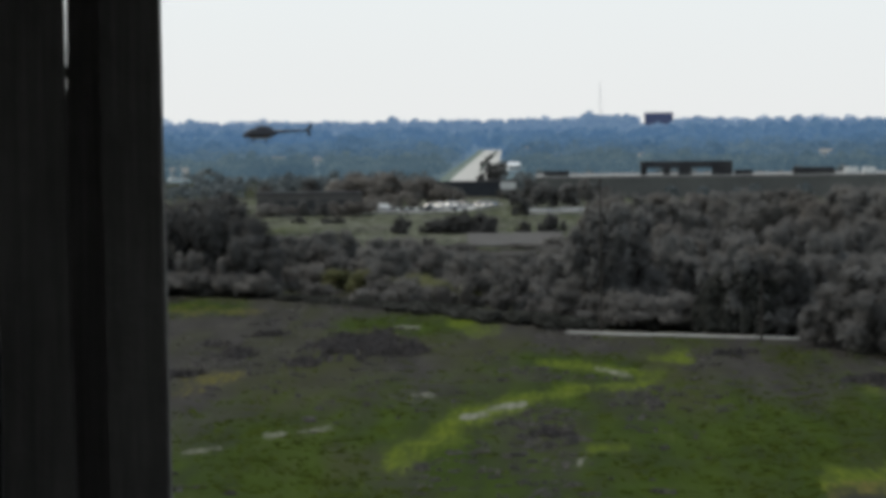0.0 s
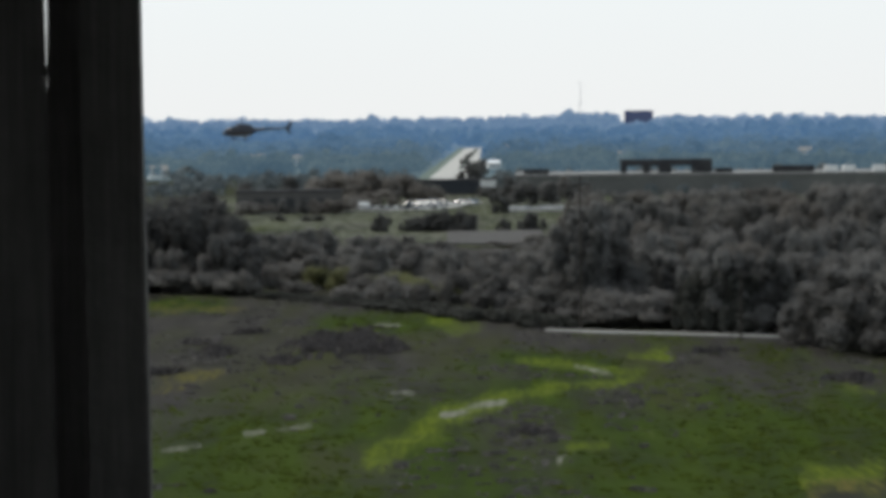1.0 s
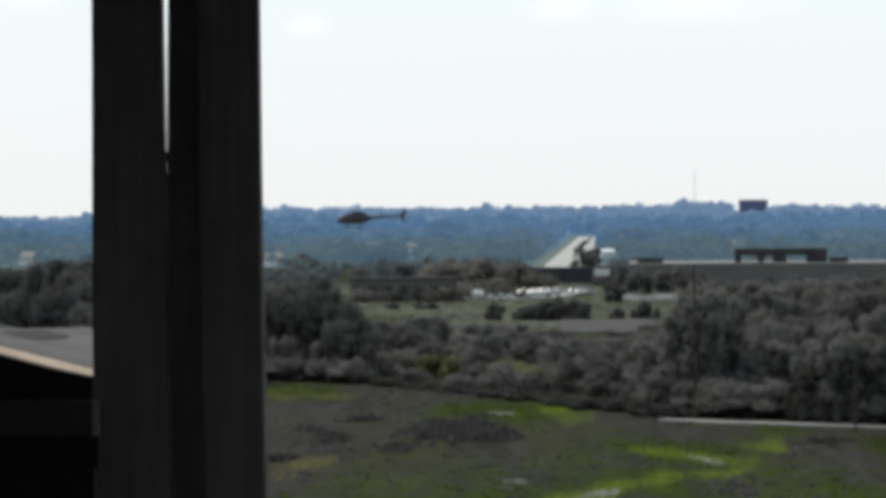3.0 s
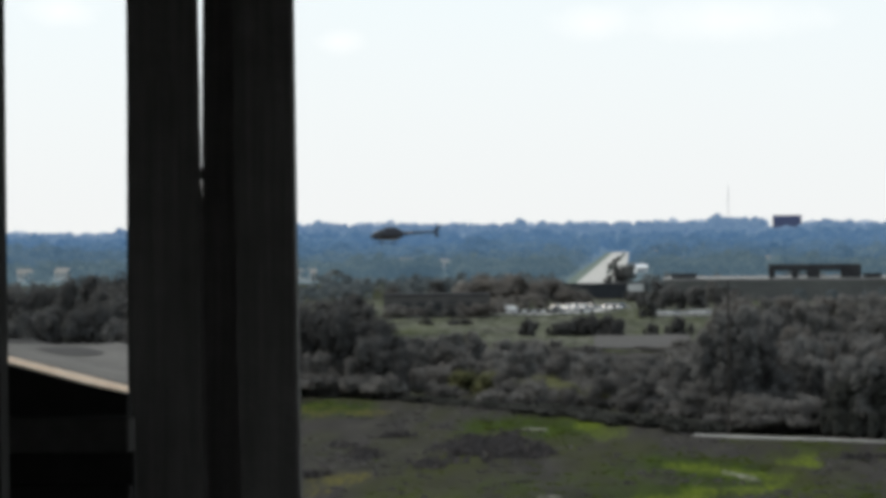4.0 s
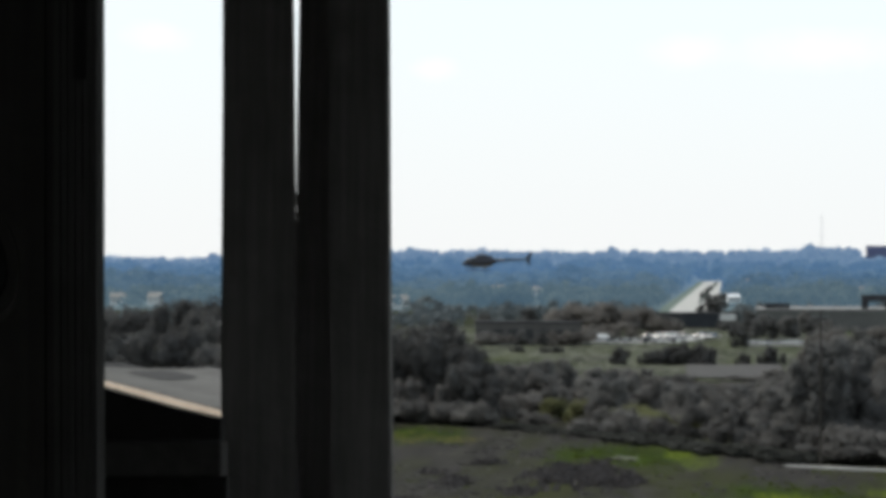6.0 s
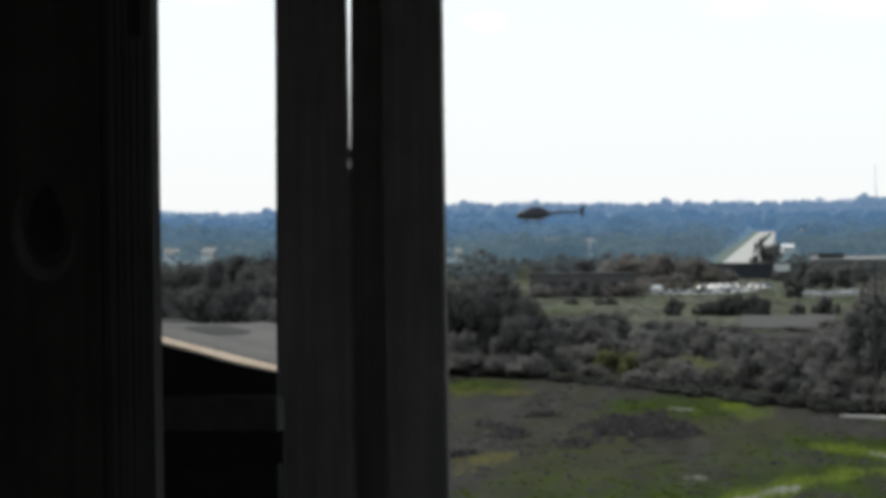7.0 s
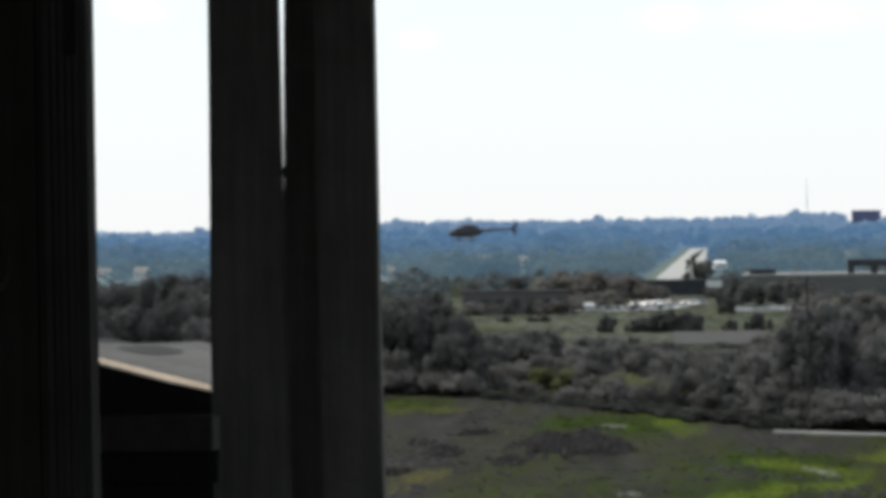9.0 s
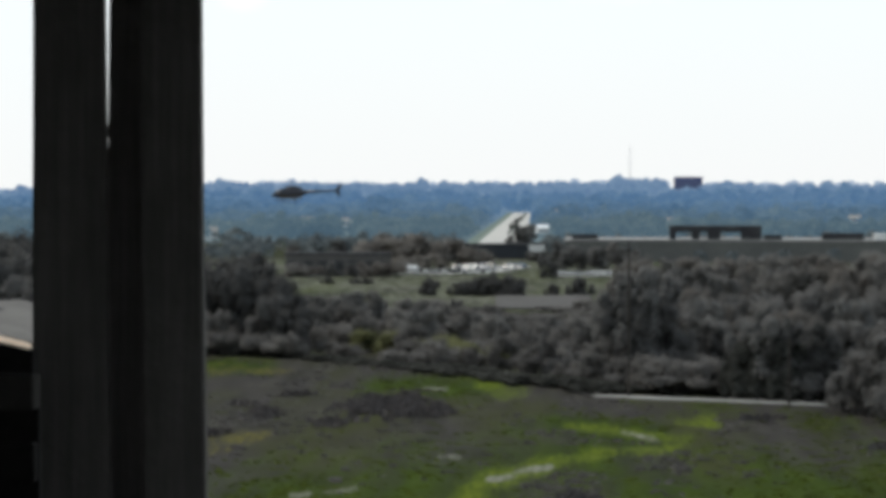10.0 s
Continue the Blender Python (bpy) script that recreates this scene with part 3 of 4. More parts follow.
for i in range(26):
    az = rng.uniform(-13.0, -6.4)
    plant(rng.choice(["grey_a", "shrub_a", "broad_b"]), az, meadow_edge(az) - rng.uniform(4, 30), rng.uniform(6.0, 9.0), 1.1)
# the thicket between meadow and clearing
for i in range(110):
    az = rng.uniform(-4.4, 2.2)
    back = 190 * rng.random() ** 1.1
    key = rng.choice(["shrub_a", "shrub_b", "shrub_b", "shrub_a", "shrub_d", "broad_a", "broad_b", "grey_a"])
    tall = rng.uniform(3.0, 5.5) if key.startswith("shrub") else rng.uniform(5, 7.5)
    if -2.6 < az < -0.4 and 30 < back < 90 and key.startswith("shrub"):
        key = "shrub_c" if rng.random() < 0.4 else key
    d = meadow_edge(az) + 6 + back
    plant(key, az, d, under(az, d, tall), rng.uniform(1.0, 1.35))
for i in range(26):
    az = rng.uniform(-4.2, 1.2)
    d = meadow_edge(az) + rng.uniform(40, 170)
    plant(rng.choice(["broad_a", "dark_a", "column_a", "dark_a"]), az, d, under(az, d, rng.uniform(7, 10.5)), 1.1)
for i in range(24):
    az = rng.uniform(-6.8, -4.2)
    plant(rng.choice(["shrub_a", "shrub_a", "shrub_b"]), az, meadow_edge(az) + rng.uniform(0, 10), rng.uniform(3.5, 6), 1.0)
# a yellowing belt in the thicket
for az, back in ((-2.65, 50), (-2.35, 46), (-2.05, 44), (-1.75, 40), (-1.5, 38), (-0.95, 34), (-0.75, 32)):
    plant("shrub_c", az, meadow_edge(az) + back, rng.uniform(4.3, 5.0), 1.4)
# low dark hedge along the meadow's edge; its darkness paints the thicket's foot shadow
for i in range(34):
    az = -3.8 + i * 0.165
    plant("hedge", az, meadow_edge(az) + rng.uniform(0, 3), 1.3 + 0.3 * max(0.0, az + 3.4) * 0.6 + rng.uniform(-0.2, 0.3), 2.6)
# the eastern wood, rising in rows
for i in range(190):
    az = rng.uniform(1.75, 9.5)
    back = 8 + 500 * rng.random() ** 1.1
    key = rng.choice(["broad_a", "broad_b", "dark_a", "grey_a", "column_a", "column_b", "russet", "grey_a"])
    d = meadow_edge(az) + back
    plant(key, az, d, under(az, d, rng.uniform(7.5, 12.0) + back * 0.006), rng.uniform(0.85, 1.15))
for i in range(14):
    az = rng.uniform(2.5, 3.7)
    plant(rng.choice(["broad_a", "dark_a", "grey_a"]), az, rng.uniform(540, 640), rng.uniform(7, 10), 1.1)
for i in range(30):
    az = rng.uniform(-0.9, 1.35)
    d = rng.uniform(655, 752)
    plant(rng.choice(["shrub_b", "shrub_d", "shrub_a"]), az, d, under(az, d, rng.uniform(2.4, 3.6)), 2.0)
# tall upright trees where the wood begins
for az, d, tall in ((1.45, 470, 14.5), (1.75, 476, 17.0), (2.1, 470, 18.2), (2.3, 482, 17.5), (1.95, 462, 15.0), (2.5, 476, 15.0)):
    plant("column_a", az, d, tall, 0.95)
for az in (3.9, 4.15, 4.4, 4.65, 4.95, 5.3):
    plant("column_a", az, meadow_edge(az) + rng.uniform(4, 12), rng.uniform(10.5, 12.5), 1.1)
for az, d, tall in ((6.05, 412, 9.4), (6.55, 408, 11.5), (7.1, 402, 12.5), (7.9, 394, 12), (5.72, 418, 6.2), (7.5, 400, 9)):
    plant("willow", az, d, tall, 1.0)
for i in range(60):
    az = rng.uniform(1.6, 5.4)
    back = rng.uniform(6, 26) + (30 if 3.55 < az < 5.05 else 0)
    plant(rng.choice(["shrub_a", "shrub_b", "shrub_a"]), az, meadow_edge(az) + back, rng.uniform(3.5, 6.5), 1.1)
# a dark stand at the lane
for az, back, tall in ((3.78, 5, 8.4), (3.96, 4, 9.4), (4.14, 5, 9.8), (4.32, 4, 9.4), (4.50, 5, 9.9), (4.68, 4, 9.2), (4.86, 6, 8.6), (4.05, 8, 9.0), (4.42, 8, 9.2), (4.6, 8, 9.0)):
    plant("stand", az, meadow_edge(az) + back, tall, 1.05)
# round bushes on the clearing
for az, d, tall, wide in ((-1.80, 852, 5.5, 0.6), (0.44, 852, 3.9, 0.6), (0.95, 852, 5.8, 0.62), (-0.35, 852, 6.4, 0.8), (-0.65, 856, 6.4, 0.8), (-0.95, 858, 5.4, 0.8), (-1.22, 855, 4.2, 0.8), (-0.16, 850, 5.0, 0.6),
                          (-3.61, 956, 2.4, 0.95), (-3.12, 956, 2.0, 1.1), (-2.90, 956, 2.0, 1.1)):
    for turn in range(3):
        plant("shrub_d", az + rng.uniform(-0.03, 0.03), d + turn, tall * (1 - 0.12 * turn), wide)
# trees standing beside and between the lanes of the highway
for az, d, tall in ((-0.15, 1490, 12), (-0.06, 1500, 9.5), (0.03, 1510, 9), (-0.28, 1480, 7), (0.10, 1700, 10), (-0.21, 2330, 5.5), (-0.14, 2560, 5.0), (-0.27, 2120, 5.0)):
    plant("dark_a", az, d, tall, 0.9)


for az, d, tall in ((0.04, 1240, 4.4), (0.14, 1236, 4.3), (0.25, 1238, 4.2), (0.33, 1235, 4.6)):
    plant("dark_a", az, d, tall, 1.5)


HOUSES = [(-3.26, 2200), (-3.98, 2270), (0.30, 1965), (-9.63, 2950), (-10.85, 1800), (-10.2, 1830), (-5.78, 1720), (1.16, 2300), (-1.12, 3050),
          (2.57, 2280), (5.9, 2450), (0.62, 3000)]
ROAD_AZ, ROAD_D = np.array([-0.885, -0.635, -0.456, -0.31, -0.24]), np.array([1500, 1950, 2400, 2950, 3330])


def woods(name, mat, count, d0, d1, az0, az1, tall, size, cards, seed, label, ends=1.0, kind="stuff"):
    """Far woods: a great many small crowns of leaf clumps in one object."""
    r = np.random.RandomState(seed)
    az, d = r.uniform(az0, az1, count), d0 + (d1 - d0) * r.rand(count) ** ends
    x, y = np.sin(np.radians(az)) * d, np.cos(np.radians(az)) * d
    h = tall * r.uniform(0.8, 1.1, count) * (1 + 0.40 * waves(x, y, 420, seed) + 0.30 * waves(x, y, 130, seed + 1))
    h = np.where(r.rand(count) < 0.05, h * 1.4, h)
    past = np.interp(az + 0.32, ROAD_AZ, ROAD_D)
    clear = (az > -1.25) & (az < 0.20) & (d > 1250) & (d < past + 60)
    clear |= (d < 1215) & (az > -2.7) & (az < 2.0)
    clear |= (np.abs(az - 2.90) < 0.34) & (d > 4180)
    clear |= (d < 1330) & (np.abs(az - 0.18) < 0.3)
    for house_az, house_d in HOUSES:
        clear |= (np.abs(az - house_az) < (0.24 if house_az == 0.30 else 0.16)) & (d > house_d * (0.80 if house_az == 0.30 else 0.78)) & (d < house_d + 18)
    x, y, az, d, h = x[~clear], y[~clear], az[~clear], d[~clear], h[~clear]
    count = len(x)
    z = height(x, y)
    rad = h * r.uniform(0.40, 0.85, count)
    v = r.normal(size=(count, cards, 3))
    v /= np.linalg.norm(v, axis=2)[:, :, None]
    v[:, :, 2] = np.abs(v[:, :, 2]) * 2.1 - 1.1
    p = np.stack([x, y, z + h * 0.55], -1)[:, None, :] + v * np.stack([rad, rad, h * 0.42], -1)[:, None, :] * r.uniform(0.7, 1.05, (count, cards, 1))
    n = v + r.normal(size=v.shape) * 0.25
    n /= np.linalg.norm(n, axis=2)[:, :, None]
    a = np.cross(n, r.normal(size=v.shape))
    a /= np.linalg.norm(a, axis=2)[:, :, None]
    b = np.cross(n, a)
    s = (size * h / tall)[:, None, None] * r.uniform(0.6, 1.3, (count, cards, 1))
    q = np.stack([p - a * s, p - b * s * 0.8, p + a * s, p + b * s * 0.8], 2).reshape(-1, 3)
    me = raw(name, q, card_faces(count * cards))
    me.materials.append(mat)
    tagged(new(name, me), label, "woods", kind=kind)


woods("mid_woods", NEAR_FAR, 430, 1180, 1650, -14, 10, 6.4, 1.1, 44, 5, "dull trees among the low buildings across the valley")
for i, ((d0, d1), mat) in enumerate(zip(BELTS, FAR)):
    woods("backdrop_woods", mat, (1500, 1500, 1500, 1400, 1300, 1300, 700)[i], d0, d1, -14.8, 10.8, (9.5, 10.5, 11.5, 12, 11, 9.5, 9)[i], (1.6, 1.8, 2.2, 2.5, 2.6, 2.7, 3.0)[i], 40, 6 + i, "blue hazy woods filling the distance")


# ---- weeds, grass and brush standing on the meadow ----
def tufts(name, mat, r, az, d, tall, wide, cards, label):
    """Low plants in one object: each a few bent upright cards."""
    x, y = np.sin(np.radians(az)) * d, np.cos(np.radians(az)) * d
    n = len(az)
    root = np.stack([x, y, height(x, y) - 0.03], -1)[:, None, :] + r.normal(size=(n, cards, 3)) * (wide[:, None, None] * np.array([0.7, 0.7, 0.0]))
    a = r.uniform(0, math.tau, (n, cards))
    run = np.stack([np.cos(a), np.sin(a), 0 * a], -1) * (wide[:, None] * r.uniform(0.4, 0.9, (n, cards)))[:, :, None]
    up = np.stack([r.normal(0, 0.35, (n, cards)), r.normal(0, 0.35, (n, cards)), r.uniform(0.6, 1.2, (n, cards))], -1) * tall[:, None, None]
    q = np.stack([root - run, root + run, root + run * 0.5 + up, root - run * 0.6 + up * 0.8], 2).reshape(-1, 3)
    me = raw(name, q, card_faces(n * cards))
    me.materials.append(mat)
    tagged(new(name, me), label, "plants", kind="stuff")


r = np.random.RandomState(77)
az, d = r.uniform(-8, 8.5, 26000), 238 + 330 * r.rand(26000)
field, grown = growth(np.sin(np.radians(az)) * d, np.cos(np.radians(az)) * d, d, az)
open_ground = (field > 0.6) & (np.maximum(grown["bright"], np.maximum(grown["tan"], grown["ochre"])) < 0.25)
clumped = waves(np.sin(np.radians(az)) * d, d / 5, 14, 51) + waves(np.sin(np.radians(az)) * d, d / 5, 40, 52) + r.normal(0, 0.35, len(az))
weedy = open_ground & (clumped > 0.55) & (r.rand(len(az)) > grown["green"] * 0.9)
grassy = open_ground & (clumped < 0.1) & (r.rand(len(az)) < grown["green"] * 0.5)
tufts("dry_weeds", WEED, r, az[weedy], d[weedy], r.uniform(0.12, 0.42, weedy.sum()), r.uniform(0.3, 0.9, weedy.sum()), 4, "purplish grey dry weeds standing over the meadow")
tufts("rank_grass", GRASS, r, az[grassy], d[grassy], r.uniform(0.08, 0.25, grassy.sum()), r.uniform(0.3, 0.8, grassy.sum()), 3, "dull green rank grass in tufts over the meadow")
spots = []
for a, e, half_a, half_d, amount in ((-2.98, 424, 0.24, 9, 120), (-2.32, 427, 0.50, 16, 300), (-1.75, 415, 0.25, 6, 120), (-3.6, 395, 0.35, 4, 60), (-5.2, 428, 0.22, 3, 26), (-4.75, 410, 0.25, 4, 36), (-4.2, 450, 0.2, 3, 26), (-5.75, 379, 0.25, 4, 40),
                                     (4.25, 402, 0.35, 5, 22), (6.1, 421, 0.22, 2, 50), (6.75, 362, 0.22, 4, 60), (0.9, 300, 0.3, 4, 22)):
    amount = amount * 2 // 5
    spots.append(np.stack([a + r.normal(0, half_a * 0.6, amount), e + r.normal(0, half_d * 0.7, amount)], -1))
spots = np.concatenate(spots)
tufts("dry_brush", BRUSH, r, spots[:, 0], spots[:, 1], r.uniform(0.2, 0.95, len(spots)), r.uniform(0.5, 1.3, len(spots)), 6, "dark purplish brush in low thickets on the meadow")


# ---- the lookout: posts, a rail and unseen plain walls added to shade them ----
def plain(name, x0, x1, y0, y1, z0, z1, label, mat=WOOD_DARK, category="wall"):
    return tagged(part(name, boxed(x0, x1, y0, y1, z0, z1), mat), label, category, kind="structure")


FLOOR, HEAD = EYE - 1.55, EYE + 1.0
# deck is out of view; black keeps bounced light off the posts
plain("floor", -3, 3, -2.5, 4.6, FLOOR - 0.12, FLOOR, "unseen deck, blackened to cut bounce onto the posts", WOOD_BLACK, "floor")
plain("ceiling", -3.2, 3.2, -2.7, 4.6, HEAD, HEAD + 0.12, "unseen dark ceiling added to shade the posts", category="ceiling")
# unseen walls; gaps to the south and east set the light on the posts
plain("wall_south", -3, -1.2, -2.6, -2.5, FLOOR, HEAD, "unseen dark wall behind the viewer, beside a gap that lights the posts")
plain("wall_south_1", 1.2, 3, -2.6, -2.5, FLOOR, HEAD, "unseen dark wall behind the viewer, beside a gap that lights the posts")
plain("wall_east", 3.0, 3.1, -2.6, 0.9, FLOOR, HEAD, "unseen dark side wall added to shade the posts")
plain("wall_east_parapet", 3.0, 3.1, 0.9, 4.6, FLOOR, EYE - 0.62, "unseen low dark parapet")
plain("wall_west", -3.1, -3.0, -2.6, 4.6, FLOOR, HEAD, "unseen dark side wall added to shade the posts")
plain("wall_north", -0.4, 3.0, 4.3, 4.4, FLOOR, EYE - 0.62, "unseen low dark parapet")
# unseen beam added above the view to cut skylight on the near post
plain("skylight_block", -3.0, 3.0, 4.42, 4.55, EYE + 0.46, HEAD, "unseen beam added to keep skylight off the posts", category="beam")
plain("foundation", -3.0, 3.0, -2.5, 4.5, 23.0, FLOOR - 0.125, "plain dark base under the deck")


def upright(x_low, x_high, y0, y1, lean_left, lean_right, bevel=0.003, rounds=2):
    """A standing timber whose two edges lean a little; leans are the shift in x over a metre of height, from eye level."""
    bm = boxed(0, 1, y0, y1, FLOOR, HEAD)
    bmesh.ops.subdivide_edges(bm, edges=[e for e in bm.edges if abs(e.verts[0].co.z - e.verts[1].co.z) > 1], cuts=24)
    for v in bm.verts:
        up, wav = v.co.z - EYE, 0.0007 * math.sin(v.co.z * 9 + x_low * 40) 
        left, right = x_low + lean_left * up + wav, x_high + lean_right * up + wav * 0.6
        v.co.x = left if v.co.x < 0.5 else right
    sharp = [e for e in bm.edges if abs(e.verts[0].co.z - e.verts[1].co.z) > 0.01 and len(e.link_faces) == 2 and e.calc_face_angle(0) > 0.5]
    bmesh.ops.bevel(bm, geom=sharp, offset=bevel, segments=rounds, affect="EDGES")
    return bm


double_post = tagged(new("double_post"), "dark weathered double post of the lookout with a thin gap", "post")
part("post", upright(-0.6375, -0.5459, 3.98, 4.02, 0.0, -0.013), WOOD, double_post)
part("batten", upright(-0.5482, -0.4870, 4.024, 4.06, 0.013, -0.01), WOOD, double_post)
part("board", upright(-0.5010, -0.4228, 3.98, 4.018, -0.009, -0.010), WOOD, double_post)
part("spacer", boxed(-0.556, -0.536, 4.021, 4.023, EYE + 0.062, EYE + 0.076), WOOD, double_post, "thin splinter across the gap")

# near post with a knot in its face
near_post = tagged(new("timber_post"), "thick dark timber post with a knot and long grain", "post")
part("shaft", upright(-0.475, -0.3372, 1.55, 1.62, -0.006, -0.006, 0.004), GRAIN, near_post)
# grooved strips; their paler colour stands in for light along the right edge
for x0, x1 in ((-0.3366, -0.3298), (-0.3293, -0.3225), (-0.3220, -0.3152)):
    part("moulding", upright(x0, x1, 1.548, 1.575, -0.006, -0.006, 0.003), LIT_EDGE_WOOD, near_post, "moulding along the edge, coloured paler as if lit")


def knot(x, z, wide, tall):
    bm = bmesh.new()
    bmesh.ops.create_uvsphere(bm, u_segments=20, v_segments=10, radius=1)
    for v in bm.verts:
        ring = math.hypot(v.co.x, v.co.z)
        v.co = Vector((x + v.co.x * wide * (1 - 0.25 * v.co.z), 1.5495 - abs(v.co.y) * 0.003 + 0.0015 * math.sin(ring * 12), z + v.co.z * tall))
    return bm


part("knot", knot(-0.369, EYE - 0.006, 0.009, 0.018), WOOD_BLACK, near_post, "dark oval knot")


def swirl(x, z, wide, tall, thick):
    """A raised oval ring of grain round the knot."""
    bm = bmesh.new()
    rings = []
    for i in range(28):
        a = math.tau * i / 28
        out_x, out_z = math.cos(a) * (1 - 0.12 * math.sin(a)), math.sin(a)
        t = thick * max(0.08, 0.45 - 0.75 * math.sin(a + 0.5))
        rings.append([bm.verts.new((x + out_x * (wide + dx * t), 1.5495 - dy * 0.002, z + out_z * (tall + dx * t))) for dx, dy in ((-1, 0), (0, 1), (1, 0))])
    for r0, r1 in zip(rings, rings[1:] + rings[:1]):
        for i in range(2):
            bm.faces.new((r0[i], r0[i + 1], r1[i + 1], r1[i]))
    bmesh.ops.recalc_face_normals(bm, faces=bm.faces)
    return bm


part("grain_swirl", swirl(-0.369, EYE - 0.006, 0.015, 0.027, 0.003), WOOD_DARK, near_post, "paler ring of grain")
bm = boxed(-0.3268, -0.3205, 1.5468, 1.550, EYE + 0.086, EYE + 0.145, bevel=0.0014)
part("scar", bm, WOOD_BLACK, near_post, "small dark scar near the edge")

# rail between the posts
railing = tagged(new("railing"), "dark wooden rail with boarding under it", "railing")
part("rail", boxed(-1.4, -0.5530, 3.45, 3.50, EYE - 0.249, EYE - 0.2095, bevel=0.004), WOOD_RAIL, railing)
# black sheet added where only shade lies below the outbuilding's fascia
bm = bmesh.new()
profile = [(-0.95, -0.088), (-0.694, -0.156), (-0.62, -0.176), (-0.566, -0.188), (-0.566, -0.36), (-0.95, -0.36)]
front = [bm.verts.new((x, 3.525, EYE + z)) for x, z in profile]
rear = [bm.verts.new((x, 3.56, EYE + z)) for x, z in profile]
bm.faces.new(front)
bm.faces.new(rear[::-1])
for i in range(6):
    bm.faces.new((front[i], rear[i], rear[(i + 1) % 6], front[(i + 1) % 6]))
bmesh.ops.recalc_face_normals(bm, faces=bm.faces)
part("shade_sheet", bm, WOOD_BLACK, railing, "sloping black sheet standing in for the eave shade")
part("lower_rail", boxed(-1.4, -0.5540, 3.46, 3.49, EYE - 0.33, EYE - 0.285, bevel=0.004), WOOD_BLACK, railing)
part("boarding", boxed(-1.4, -0.5540, 3.492, 3.51, FLOOR, EYE - 0.2505), WOOD_BLACK, railing)

# outbuilding with a low lean-to roof
a0, a1 = Vector((-9.25, 45.06)), Vector((-5.75, 35.35))
along = (a1 - a0).normalized()
side = Vector((-along.y, along.x))
SHED_LONG = (a1 - a0).length + 0.9
EAVE, RISE = 28.26, 0.13


def shed_point(s, w, z):
    p = a0 + along * s + side * w
    sag = 0.040 * max(0.0, 2.0 - s) * min(max(w, 0.0) / 1.6, 1.0) if z > EAVE - 0.02 else 0.0
    return Vector((p.x, p.y, z - sag))


def slab(bm, corners, thick):
    top = [bm.verts.new(c) for c in corners]
    low = [bm.verts.new(c - Vector((0, 0, thick))) for c in corners]
    n = len(corners)
    bm.faces.new(top)
    bm.faces.new(low[::-1])
    for i in range(n):
        bm.faces.new((top[i], low[i], low[(i + 1) % n], top[(i + 1) % n]))
    return bm


def strip(s0, s1, w0, w1, z0, z1, thick, cuts=42):
    """A roof strip along the shed, from w0 at z0 up to w1 at z1, bowed a little along its length."""
    bm = bmesh.new()
    for i in range(cuts):
        p, q = s0 + (s1 - s0) * i / cuts, s0 + (s1 - s0) * (i + 1) / cuts
        slab(bm, [shed_point(p, w0, z0), shed_point(q, w0, z0), shed_point(q, w1, z1), shed_point(p, w1, z1)], thick)
    bmesh.ops.remove_doubles(bm, verts=bm.verts, dist=0.001)
    bmesh.ops.recalc_face_normals(bm, faces=bm.faces)
    return bm


shed = tagged(new("outbuilding"), "dark outbuilding with low grey shingle roof and pale fascia", "building")
part("roof", strip(-6, SHED_LONG, 0, 1.6, EAVE, EAVE + RISE, 0.04), ROOF_DARK, shed)
for course in range(8):
    w0, w1 = course * 0.2, course * 0.2 + 0.205
    lift = 0.008
    part("shingle_course", strip(-6, SHED_LONG, w0, w1, EAVE + RISE * w0 / 1.6 + lift, EAVE + RISE * w1 / 1.6 + 0.003, 0.004), SHINGLE, shed)
bm = bmesh.new()
rings = []
for reach in (0.02, 0.35, 0.7, 1.0):
    rings.append([])
    for i in range(24):
        a = math.tau * i / 24
        q_s, q_w = 2.7 + 1.9 * reach * math.cos(a), 0.76 + 0.34 * reach * math.sin(a) * (1 + 0.2 * math.cos(2 * a))
        rings[-1].append(bm.verts.new(shed_point(q_s, q_w, EAVE + RISE * q_w / 1.6 + 0.014)))
for r0, r1 in zip(rings, rings[1:]):
    for i in range(24):
        bm.faces.new((r0[i], r1[i], r1[(i + 1) % 24], r0[(i + 1) % 24]))
bm.faces.new(rings[0])
bmesh.ops.recalc_face_normals(bm, faces=bm.faces)
part("damp_patch", bm, ROOF_DAMP, shed, "darker damp patch on the roof")
part("fascia", strip(-6, SHED_LONG, -0.03, -0.005, EAVE - 0.01, EAVE - 0.01, 0.09), FASCIA, shed)
# wall and soffit coloured black to paint the deep eave shade
part("wall", strip(-5.8, SHED_LONG - 0.1, 0.9, 1.55, EAVE - 0.06, EAVE - 0.06, 6, 2), WOOD_BLACK, shed)
part("soffit", strip(-5.8, SHED_LONG - 0.1, 0.01, 0.88, EAVE - 0.06, EAVE - 0.06, 0.02), WOOD_BLACK, shed)

